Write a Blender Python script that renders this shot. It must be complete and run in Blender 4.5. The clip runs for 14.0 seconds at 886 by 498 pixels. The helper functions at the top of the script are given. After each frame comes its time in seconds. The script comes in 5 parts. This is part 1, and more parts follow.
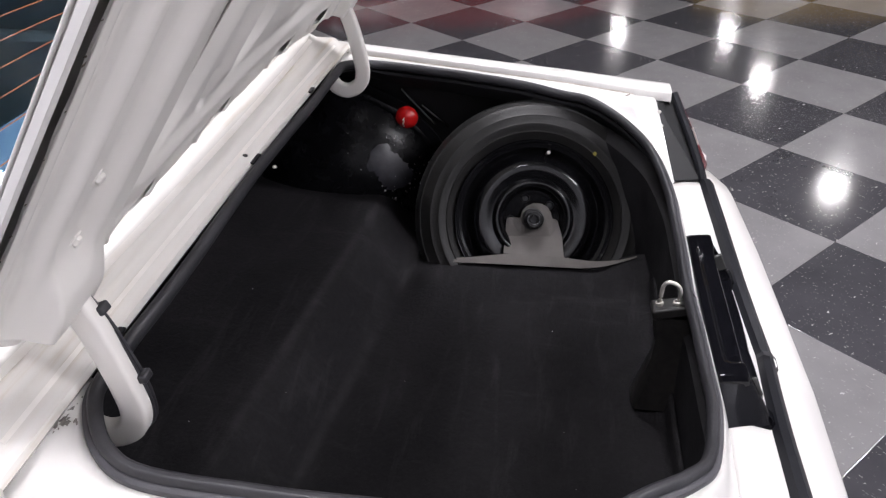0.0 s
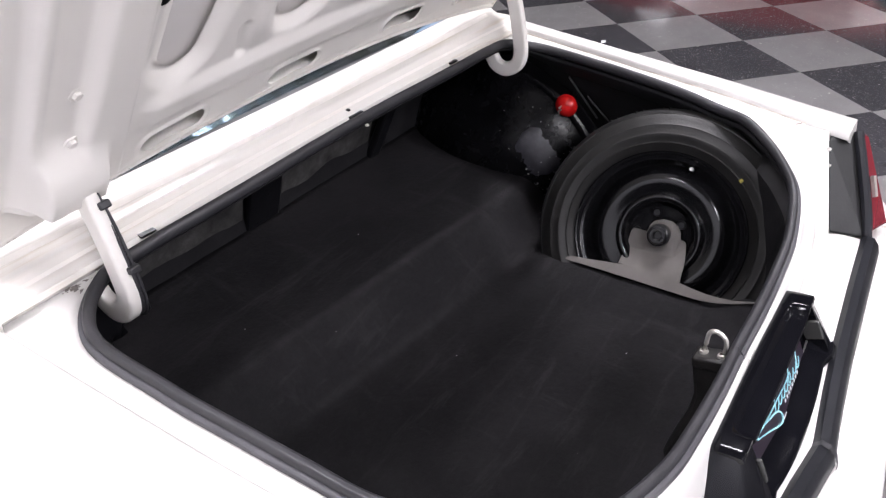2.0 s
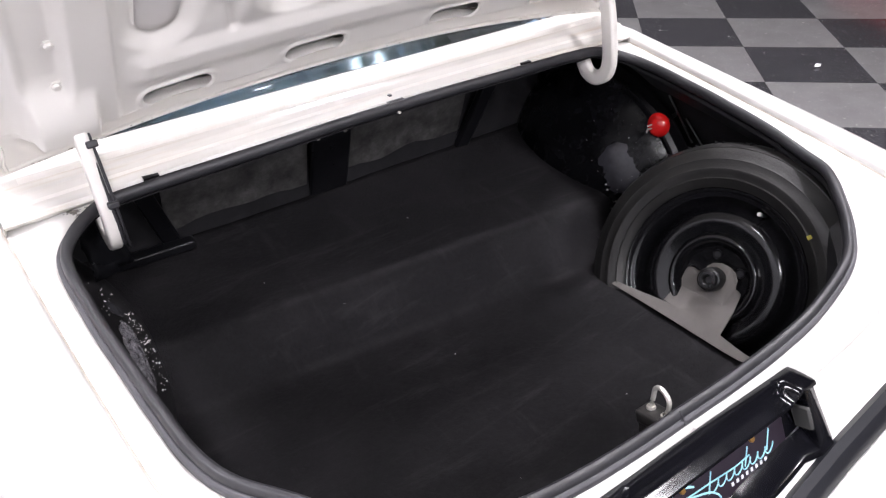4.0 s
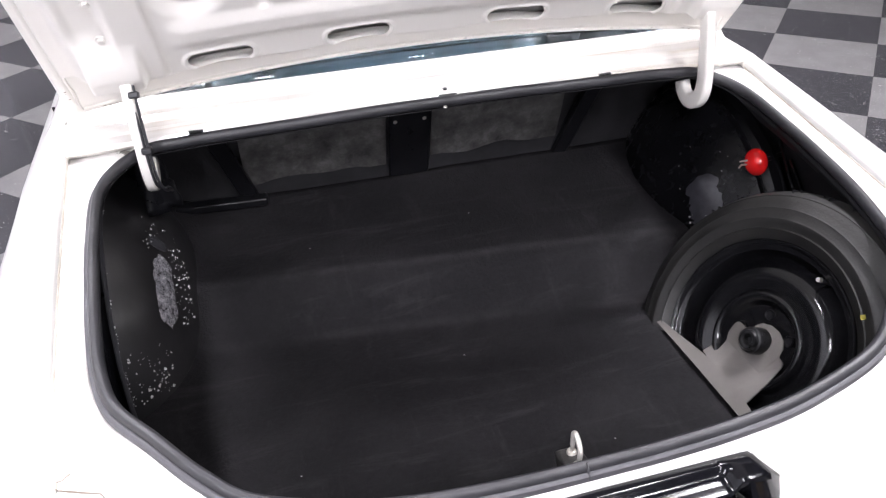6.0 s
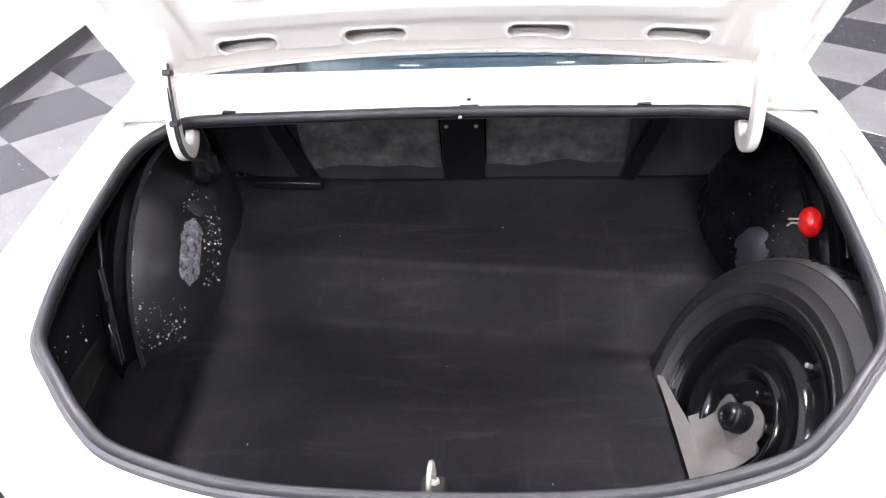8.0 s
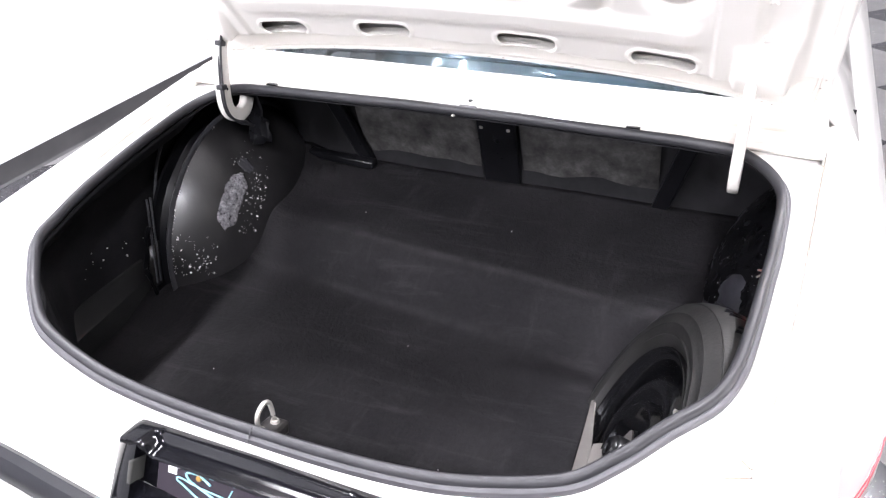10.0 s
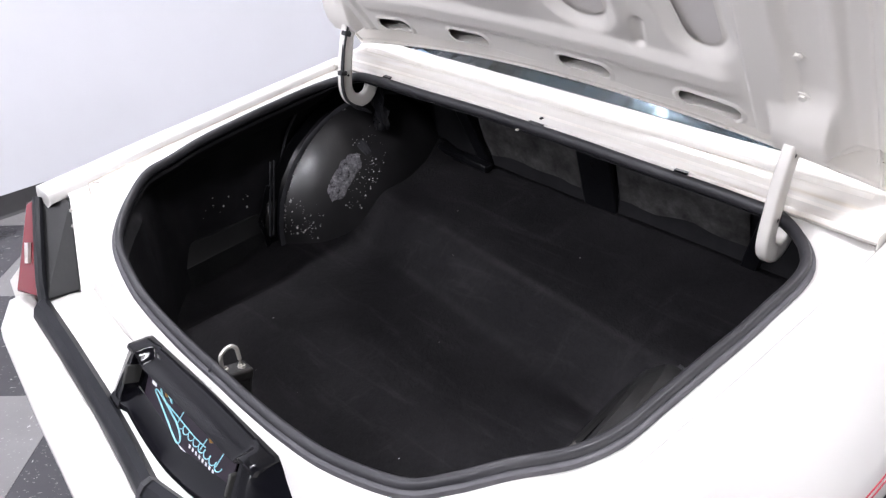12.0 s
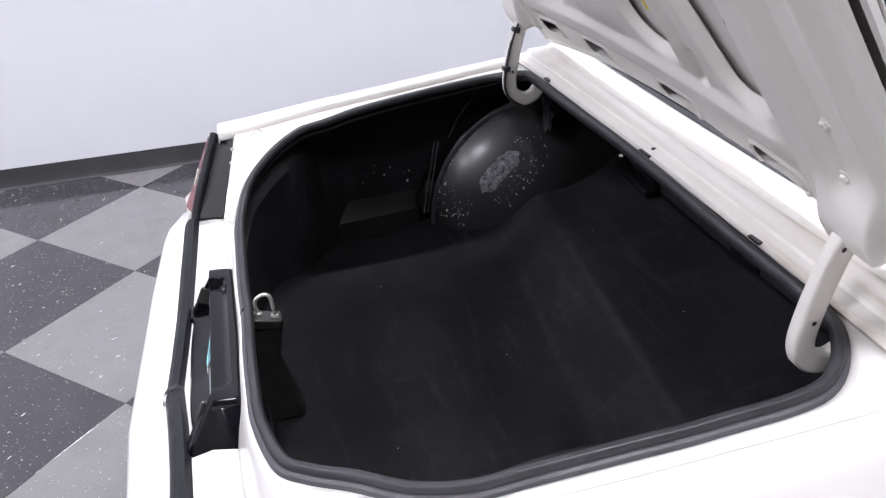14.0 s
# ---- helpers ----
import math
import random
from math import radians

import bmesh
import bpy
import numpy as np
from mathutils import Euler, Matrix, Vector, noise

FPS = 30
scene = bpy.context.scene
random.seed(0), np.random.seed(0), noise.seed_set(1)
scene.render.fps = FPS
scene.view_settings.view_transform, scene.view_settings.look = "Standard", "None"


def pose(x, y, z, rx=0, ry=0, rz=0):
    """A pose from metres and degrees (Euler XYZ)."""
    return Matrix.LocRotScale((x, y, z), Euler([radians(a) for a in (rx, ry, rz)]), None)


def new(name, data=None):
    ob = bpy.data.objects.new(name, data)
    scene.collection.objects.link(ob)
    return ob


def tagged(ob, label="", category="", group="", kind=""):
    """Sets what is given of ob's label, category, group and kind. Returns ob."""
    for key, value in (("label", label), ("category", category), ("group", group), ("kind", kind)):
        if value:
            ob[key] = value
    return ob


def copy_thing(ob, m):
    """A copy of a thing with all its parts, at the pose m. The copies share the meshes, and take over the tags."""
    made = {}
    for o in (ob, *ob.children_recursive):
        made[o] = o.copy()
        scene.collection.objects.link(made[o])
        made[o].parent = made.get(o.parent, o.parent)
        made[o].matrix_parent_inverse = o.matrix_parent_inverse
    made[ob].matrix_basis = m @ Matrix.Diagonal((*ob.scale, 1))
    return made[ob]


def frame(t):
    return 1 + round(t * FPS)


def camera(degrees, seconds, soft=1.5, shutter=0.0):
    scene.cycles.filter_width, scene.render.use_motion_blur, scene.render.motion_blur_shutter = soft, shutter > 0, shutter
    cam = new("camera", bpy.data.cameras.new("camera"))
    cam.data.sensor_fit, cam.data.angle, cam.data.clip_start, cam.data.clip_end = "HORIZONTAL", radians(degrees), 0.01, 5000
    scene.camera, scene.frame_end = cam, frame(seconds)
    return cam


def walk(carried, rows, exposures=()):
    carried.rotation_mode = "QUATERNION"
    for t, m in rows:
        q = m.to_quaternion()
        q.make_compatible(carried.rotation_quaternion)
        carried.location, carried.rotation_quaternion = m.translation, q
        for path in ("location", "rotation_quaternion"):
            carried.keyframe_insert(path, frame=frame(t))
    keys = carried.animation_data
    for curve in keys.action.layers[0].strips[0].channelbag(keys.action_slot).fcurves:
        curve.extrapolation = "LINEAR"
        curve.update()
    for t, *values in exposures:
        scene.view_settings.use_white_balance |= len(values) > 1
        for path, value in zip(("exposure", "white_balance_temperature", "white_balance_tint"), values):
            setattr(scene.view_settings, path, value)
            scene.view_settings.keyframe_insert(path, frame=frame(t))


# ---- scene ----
cam = camera(60.6, 14.0, soft=1.3)
METRES = 3.5555
TILT = pose(0, 0, 0.0195, 1.861)  # the car stands nose-up on the floor by this much
BASE = TILT @ pose(-1.2876, 0.249, 1.6351, -33.044, 0.623, -81.468)
ROWS = [
    (0.0, 0.0, 0.0, 0.0, 0.0, 0.0, -0.0),
    (0.5, 0.0312, 0.0026, 0.0031, 5.41, -1.11, -3.74),
    (1.0, 0.0638, 0.0059, 0.007, 11.89, -2.13, -7.8),
    (1.5, 0.0974, 0.0088, 0.0107, 18.28, -3.42, -11.61),
    (2.0, 0.1272, 0.0172, 0.0174, 21.84, -4.28, -13.39),
    (2.5, 0.1558, 0.0291, 0.0266, 26.09, -5.58, -15.74),
    (3.0, 0.1818, 0.0419, 0.0363, 30.95, -7.26, -18.26),
    (5.5, 0.2916, 0.1474, 0.1072, 56.37, -18.05, -27.35),
    (6.0, 0.3022, 0.1675, 0.1216, 62.16, -21.07, -28.66),
    (6.5, 0.3148, 0.1928, 0.1392, 68.27, -24.38, -29.74),
    (7.0, 0.3225, 0.2183, 0.1559, 73.25, -26.73, -30.03),
    (9.5, 0.3493, 0.3808, 0.2614, 100.79, -40.13, -29.67),
    (10.0, 0.3494, 0.4153, 0.2828, 106.8, -42.99, -28.88),
    (10.5, 0.3456, 0.4489, 0.3037, 114.15, -46.5, -27.5),
    (11.0, 0.3359, 0.4806, 0.3241, 120.07, -49.07, -25.84),
    (11.5, 0.3186, 0.5099, 0.3434, 125.46, -50.72, -24.22),
    (12.0, 0.2959, 0.5311, 0.3562, 131.65, -53.44, -22.36),
    (12.5, 0.2659, 0.5525, 0.3672, 140.59, -57.0, -18.73),
    (13.0, 0.2367, 0.5712, 0.3781, 148.01, -59.26, -15.12),
    (13.5, 0.2019, 0.5904, 0.3891, 153.04, -60.46, -12.39),
    (14.0, 0.1656, 0.6101, 0.3998, 157.6, -61.46, -9.7),
]
walk(cam, [(t, BASE @ pose(METRES * x, METRES * y, METRES * z, 90 + pitch, roll, yaw)) for t, x, y, z, yaw, pitch, roll in ROWS],
     [(0.0, -0.42, 6500, 14), (0.5, -0.27, 6500, 14), (1.0, -0.12, 6500, 15), (1.5, -0.04, 6500, 15), (3.0, 0.08, 6550, 15), (5.5, 0.3, 6500, 14), (6.5, 0.62, 6450, 14), (7.0, 0.75, 6450, 14), (9.5, 1.1, 6450, 13), (10.0, 1.0, 6450, 13), (11.0, 0.53, 6450, 14), (12.0, 0.0, 6400, 13), (13.0, -0.2, 6300, 13), (14.0, -0.26, 6300, 14)])

# ---- light ----
world = bpy.data.worlds.new("showroom_air")
world.use_nodes = True
world.node_tree.nodes["Background"].inputs[0].default_value = (0.75, 0.8, 0.9, 1)
world.node_tree.nodes["Background"].inputs[1].default_value = 0.15
scene.world = world
CEIL = 4.2
# the pair at y -6.6 is unseen, added to brighten the raised lid
LAMPS = [(-1.5, -3.2, 105), (-1.5, 0.6, 70), (-1.5, 4.4, 75), (1.9, -3.2, 125), (1.9, 0.6, 115), (1.9, 4.4, 85), (-1.5, -6.6, 160), (1.9, -6.6, 180)]
for lx, ly, watts in LAMPS:
    data = bpy.data.lights.new("ceiling_lamp", "AREA")
    data.shape, data.size, data.size_y, data.energy, data.color = "RECTANGLE", 0.35, 1.25, watts, (0.955, 0.96, 1.0)
    new("ceiling_lamp", data).matrix_world = pose(lx, ly, CEIL - 0.13)


# ---- materials ----
def material(name, base, rough=0.5, metal=0.0, coat=0.0, spec=0.5):
    m = bpy.data.materials.new(name)
    m.use_nodes = True
    b = m.node_tree.nodes["Principled BSDF"]
    b.inputs["Base Color"].default_value = (*base, 1)
    b.inputs["Roughness"].default_value = rough
    b.inputs["Metallic"].default_value = metal
    b.inputs["Coat Weight"].default_value = coat
    b.inputs["Coat Roughness"].default_value = 0.04
    b.inputs["Specular IOR Level"].default_value = spec
    return m


def node(m, kind, **values):
    n = m.node_tree.nodes.new(kind)
    for key, value in values.items():
        n.inputs[key.replace("_", " ")].default_value = value
    return n


def bsdf(m):
    return m.node_tree.nodes["Principled BSDF"]


def noise_of(m, scale, detail=4.0, rough=0.6, source="Object"):
    c = node(m, "ShaderNodeTexCoord")
    n = node(m, "ShaderNodeTexNoise", Scale=scale, Detail=detail, Roughness=rough)
    m.node_tree.links.new(c.outputs[source], n.inputs["Vector"])
    return n.outputs["Fac"]


def ramp(m, fac, stops):
    r = m.node_tree.nodes.new("ShaderNodeValToRGB")
    while len(r.color_ramp.elements) < len(stops):
        r.color_ramp.elements.new(0.5)
    for e, (p, c) in zip(r.color_ramp.elements, stops):
        e.position, e.color = p, (*c, 1) if len(c) == 3 else c
    m.node_tree.links.new(fac, r.inputs[0])
    return r.outputs[0]


def mixed(m, fac, a, b, blend="MIX"):
    x = m.node_tree.nodes.new("ShaderNodeMix")
    x.data_type, x.blend_type = "RGBA", blend
    for socket, value in ((x.inputs["Factor"], fac), (x.inputs["A"], a), (x.inputs["B"], b)):
        if isinstance(value, bpy.types.NodeSocket):
            m.node_tree.links.new(value, socket)
        elif isinstance(value, (int, float)):
            socket.default_value = value
        else:
            socket.default_value = (*value, 1)
    return x.outputs["Result"]


def colour(m, socket):
    m.node_tree.links.new(socket, bsdf(m).inputs["Base Color"])


def roughness(m, fac, low, high):
    r = node(m, "ShaderNodeMapRange", To_Min=low, To_Max=high)
    m.node_tree.links.new(fac, r.inputs["Value"])
    m.node_tree.links.new(r.outputs[0], bsdf(m).inputs["Roughness"])


def bump(m, fac, strength, distance):
    b = node(m, "ShaderNodeBump", Strength=strength, Distance=distance)
    m.node_tree.links.new(fac, b.inputs["Height"])
    m.node_tree.links.new(b.outputs[0], bsdf(m).inputs["Normal"])


def mottled(name, a, b, scale, rough, grain=0.0, grain_scale=300, metal=0.0, coat=0.0, spread=0.2, spec=0.5):
    """A surface with two tones in soft patches and a fine relief."""
    m = material(name, a, rough, metal, coat, spec)
    big = noise_of(m, scale)
    colour(m, ramp(m, big, [(0.5 - spread, a), (0.5 + spread, b)]))
    roughness(m, noise_of(m, scale * 3.1), max(0.02, rough - 0.08), rough + 0.08)
    if grain:
        bump(m, noise_of(m, grain_scale, 3), grain, 0.002)
    return m


white_paint = mottled("white_paint", (0.715, 0.70, 0.675), (0.70, 0.68, 0.65), 3, 0.30, coat=0.5, spread=0.35)
roughness(white_paint, noise_of(white_paint, 2), 0.28, 0.33)
lid_paint = mottled("aged_white_paint", (0.765, 0.738, 0.697), (0.74, 0.708, 0.66), 3, 0.34, coat=0.15, spread=0.3)
bsdf(lid_paint).inputs["Coat Roughness"].default_value = 0.2
skin_paint = mottled("dull_grey_white_paint", (0.66, 0.63, 0.61), (0.60, 0.575, 0.55), 4, 0.45)
cowl_paint = material("stained_white_paint", (0.8, 0.785, 0.75), 0.26, coat=0.5)
cc = node(cowl_paint, "ShaderNodeTexCoord")
cm = node(cowl_paint, "ShaderNodeMapping")
cm.inputs["Scale"].default_value = (1.2, 26, 26)
cn = node(cowl_paint, "ShaderNodeTexNoise", Scale=1.3, Detail=6.0, Roughness=0.65)
cowl_paint.node_tree.links.new(cc.outputs["Object"], cm.inputs["Vector"])
cowl_paint.node_tree.links.new(cm.outputs[0], cn.inputs["Vector"])
colour(cowl_paint, ramp(cowl_paint, cn.outputs["Fac"], [(0.38, (0.735, 0.715, 0.68)), (0.56, (0.70, 0.67, 0.625)), (0.70, (0.58, 0.51, 0.42))]))
black_paint = mottled("black_trunk_paint", (0.003, 0.003, 0.004), (0.007, 0.007, 0.0085), 9, 0.30, 0.25, 60, spec=0.3)
liner_black = mottled("dull_black_liner", (0.0070, 0.0068, 0.0080), (0.0155, 0.0150, 0.0170), 12, 0.62, 0.3, 110, spec=0.25)
# left arch: lighter black, the sheen of the better lit side painted in
lit_arch_black = mottled("lit_black_arch_paint", (0.006, 0.0057, 0.0064), (0.024, 0.0226, 0.0245), 7, 0.42, 0.3, 40, coat=0.45, spec=0.8)
bsdf(lit_arch_black).inputs["Coat Roughness"].default_value = 0.22
rubber = mottled("black_rubber", (0.017, 0.017, 0.020), (0.034, 0.033, 0.037), 14, 0.46, 0.15, 220)
# paler copy of the seal rubber, with the outer flange's sheen in its colour
flange_rubber = mottled("sheen_grey_rubber", (0.045, 0.044, 0.050), (0.075, 0.072, 0.080), 10, 0.5, 0.15, 220)
strip_rubber = mottled("bumper_rubber", (0.007, 0.0075, 0.010), (0.014, 0.0145, 0.018), 8, 0.42, 0.1, 200, spec=0.25)
gloss_black = mottled("gloss_black_plastic", (0.003, 0.003, 0.004), (0.005, 0.005, 0.007), 10, 0.13, spec=0.24)
matt_black = mottled("matt_black_panel", (0.012, 0.012, 0.013), (0.020, 0.020, 0.020), 12, 0.45, 0.2, 150, spec=0.35)
board = mottled("grey_board", (0.165, 0.152, 0.143), (0.125, 0.116, 0.108), 10, 0.85, 0.2, 300)
chrome = material("bright_metal", (0.75, 0.74, 0.72), 0.28, 1.0)
zinc = mottled("zinc_plated_steel", (0.78, 0.76, 0.72), (0.58, 0.55, 0.50), 40, 0.45, metal=0.8)
red_ball_paint = material("red_enamel", (0.62, 0.012, 0.012), 0.2, coat=0.5)
lens_red = material("red_lens", (0.17, 0.018, 0.026), 0.12, coat=0.5)
stripe_red = material("red_stripe", (0.42, 0.05, 0.07), 0.35, coat=0.4)
brass = material("brass", (0.6, 0.35, 0.1), 0.35, 1.0)
lamp_grey = material("lamp_lens", (0.045, 0.045, 0.043), 0.2)
# blue-grey of the shelf stands in for the bright reflection in the rear window
shelf_reflection = mottled("blue_grey_window_reflection", (0.17, 0.24, 0.34), (0.23, 0.31, 0.41), 12, 0.8)
plate_face = material("plate_face", (0.018, 0.012, 0.02), 0.3)
cyan_ink = material("cyan_ink", (0.36, 0.72, 0.80), 0.4)
white_ink = material("white_ink", (0.75, 0.75, 0.78), 0.4)
orange_line = material("defroster_line", (0.30, 0.09, 0.02), 0.4)
yellow_ink = material("yellow_ink", (0.75, 0.55, 0.03), 0.5)
dull_yellow = material("dull_yellow_paint", (0.30, 0.25, 0.03), 0.6)
seam_dust = mottled("brown_seam_dust", (0.40, 0.34, 0.28), (0.74, 0.69, 0.63), 30, 0.8, spread=0.28)
wall_paint = mottled("white_wall_paint", (0.77, 0.775, 0.82), (0.745, 0.75, 0.79), 2, 0.6, 0.05, 120)
grey_wall = mottled("grey_wall_paint", (0.24, 0.24, 0.25), (0.21, 0.21, 0.22), 2, 0.6, 0.05, 120)
base_vinyl = mottled("charcoal_vinyl", (0.035, 0.034, 0.036), (0.055, 0.054, 0.056), 4, 0.45)
ceiling_paint = mottled("dark_ceiling_paint", (0.07, 0.07, 0.075), (0.05, 0.05, 0.055), 1.5, 0.8)
fixture_white = material("fixture_white", (0.7, 0.7, 0.7), 0.4)
glow = material("lamp_diffuser", (0.9, 0.9, 0.9), 0.5)
bsdf(glow).inputs["Emission Color"].default_value = (0.97, 0.965, 1.0, 1)
bsdf(glow).inputs["Emission Strength"].default_value = 30.0
bay_glow = material("bay_lens", (0.9, 0.9, 0.9), 0.5)
bsdf(bay_glow).inputs["Emission Color"].default_value = (1.0, 0.98, 0.97, 1)
bsdf(bay_glow).inputs["Emission Strength"].default_value = 140.0
red_car_paint = material("red_car_paint", (0.35, 0.012, 0.015), 0.2, coat=0.6)
gold_car_paint = material("gold_car_paint", (0.42, 0.26, 0.04), 0.25, coat=0.6)
dark_glass = material("dark_car_glass", (0.02, 0.025, 0.03), 0.05)
lint_white = material("lint", (0.6, 0.6, 0.6), 0.8)

carpet = material("black_trunk_carpet", (0.012, 0.012, 0.013), 0.75, spec=0.12)
fine = noise_of(carpet, 420, 3)
weave = noise_of(carpet, 95, 4, 0.7)
patch = noise_of(carpet, 4, 7, 0.68)
place = node(carpet, "ShaderNodeTexCoord")


def streaks(stretch, scale, low, high):
    """Pale worn streaks, long in one direction."""
    mapping = node(carpet, "ShaderNodeMapping")
    mapping.inputs["Scale"].default_value = stretch
    n = node(carpet, "ShaderNodeTexNoise", Scale=scale, Detail=7.0, Roughness=0.7, Distortion=0.4)
    carpet.node_tree.links.new(place.outputs["Object"], mapping.inputs["Vector"])
    carpet.node_tree.links.new(mapping.outputs[0], n.inputs["Vector"])
    return ramp(carpet, n.outputs["Fac"], [(low, (0, 0, 0)), (high, (1, 1, 1))])


pile = mixed(carpet, 0.5, ramp(carpet, fine, [(0.35, (0.0044, 0.0042, 0.0050)), (0.7, (0.0190, 0.0180, 0.0208))]), ramp(carpet, weave, [(0.35, (0.0076, 0.0072, 0.0082)), (0.68, (0.0188, 0.0178, 0.0200))]))
pile = mixed(carpet, 0.45, pile, ramp(carpet, patch, [(0.36, (0.0063, 0.0060, 0.0068)), (0.66, (0.0228, 0.0214, 0.0232))]))
pile = mixed(carpet, streaks((1.0, 6.0, 2.0), 3.2, 0.55, 0.80), pile, (0.034, 0.032, 0.0345))
pile = mixed(carpet, streaks((6.0, 1.3, 2.0), 2.4, 0.57, 0.82), pile, (0.032, 0.030, 0.0325))
where = node(carpet, "ShaderNodeSeparateXYZ")
carpet.node_tree.links.new(place.outputs["Object"], where.inputs[0])


def fold_highlight(level, lean, width):
    """Wear and a painted highlight along a carpet fold, a line broken up by noise."""
    line = node(carpet, "ShaderNodeMath")
    line.operation = "MULTIPLY_ADD"
    line.inputs[1].default_value, line.inputs[2].default_value = lean, -level
    carpet.node_tree.links.new(where.outputs["X"], line.inputs[0])
    away = node(carpet, "ShaderNodeMath")
    away.operation = "ADD"
    carpet.node_tree.links.new(line.outputs[0], away.inputs[0])
    carpet.node_tree.links.new(where.outputs["Y"], away.inputs[1])
    gap = node(carpet, "ShaderNodeMath")
    gap.operation = "ABSOLUTE"
    carpet.node_tree.links.new(away.outputs[0], gap.inputs[0])
    near = node(carpet, "ShaderNodeMapRange", From_Min=0.0, From_Max=width, To_Min=1.0, To_Max=0.0)
    near.interpolation_type = "SMOOTHSTEP"
    carpet.node_tree.links.new(gap.outputs[0], near.inputs["Value"])
    worn = node(carpet, "ShaderNodeMath")
    worn.operation = "MULTIPLY"
    carpet.node_tree.links.new(near.outputs[0], worn.inputs[0])
    carpet.node_tree.links.new(ramp(carpet, noise_of(carpet, 6, 8, 0.75), [(0.40, (0, 0, 0)), (0.72, (1, 1, 1))]), worn.inputs[1])
    return worn.outputs[0]


pile = mixed(carpet, fold_highlight(0.787, 0.095, 0.020), pile, (0.034, 0.032, 0.0345))
pile = mixed(carpet, fold_highlight(0.655, 0.115, 0.018), pile, (0.027, 0.0255, 0.0275))
colour(carpet, pile)
roughness(carpet, noise_of(carpet, 7, 6, 0.7), 0.62, 0.85)
bump(carpet, weave, 0.7, 0.004)

fibre = material("grey_fibreboard", (0.05, 0.05, 0.05), 0.9, spec=0.2)
colour(fibre, ramp(fibre, noise_of(fibre, 14, 8, 0.7), [(0.32, (0.022, 0.022, 0.022)), (0.52, (0.060, 0.058, 0.057)), (0.72, (0.120, 0.117, 0.115))]))
bump(fibre, noise_of(fibre, 160, 4), 0.4, 0.002)

tyre_rubber = mottled("tyre_rubber", (0.006, 0.006, 0.006), (0.022, 0.021, 0.0205), 9, 0.46, 0.3, 160, spec=0.4, spread=0.25)
nut_black = mottled("black_plastic", (0.006, 0.006, 0.007), (0.012, 0.012, 0.013), 20, 0.30, 0.1, 200, spec=0.4)
rim_black = mottled("gloss_black_steel", (0.004, 0.004, 0.005), (0.008, 0.008, 0.009), 12, 0.17, 0.05, 40, spec=0.45)
# right arch: the same black paint darkened for the shaded side
shaded_arch_black = mottled("shaded_gloss_black_arch_paint", (0.002, 0.002, 0.0025), (0.005, 0.005, 0.006), 11, 0.26, 0.35, 24, spec=0.15)

# chipped, gritty undercoat on the wheel arch
grit = material("gritty_undercoat", (0.2, 0.2, 0.2), 0.27)
gv = noise_of(grit, 70, 5, 0.7)
colour(grit, ramp(grit, gv, [(0.37, (0.03, 0.03, 0.03)), (0.42, (0.17, 0.165, 0.18)), (0.58, (0.32, 0.31, 0.335)), (0.70, (0.62, 0.61, 0.62))]))
bump(grit, gv, 1.0, 0.012)

grit_white = mottled("pale_paint_fleck", (0.5, 0.5, 0.5), (0.78, 0.78, 0.76), 200, 0.5)
dull_patch = mottled("worn_black_paint", (0.03, 0.03, 0.034), (0.06, 0.06, 0.068), 30, 0.38, 0.3, 120)
blue_worn = mottled("worn_blue_black_paint", (0.010, 0.010, 0.013), (0.042, 0.041, 0.050), 26, 0.32, 0.3, 90)
gap_grime = mottled("brown_grime", (0.10, 0.075, 0.05), (0.30, 0.26, 0.21), 25, 0.8)

rust_flake = mottled("flaking_rust", (0.05, 0.045, 0.04), (0.34, 0.31, 0.28), 60, 0.7, 0.3, 200, spread=0.3)
gutter_cream = mottled("cream_gutter", (0.72, 0.68, 0.62), (0.79, 0.765, 0.73), 18, 0.5)
bracket_metal = mottled("worn_black_bracket", (0.004, 0.004, 0.004), (0.026, 0.024, 0.023), 45, 0.34, 0.4, 80, spread=0.25)

glass = material("tinted_glass", (0.35, 0.48, 0.55), 0.02)
bsdf(glass).inputs["Transmission Weight"].default_value = 1.0
bsdf(glass).inputs["IOR"].default_value = 1.45


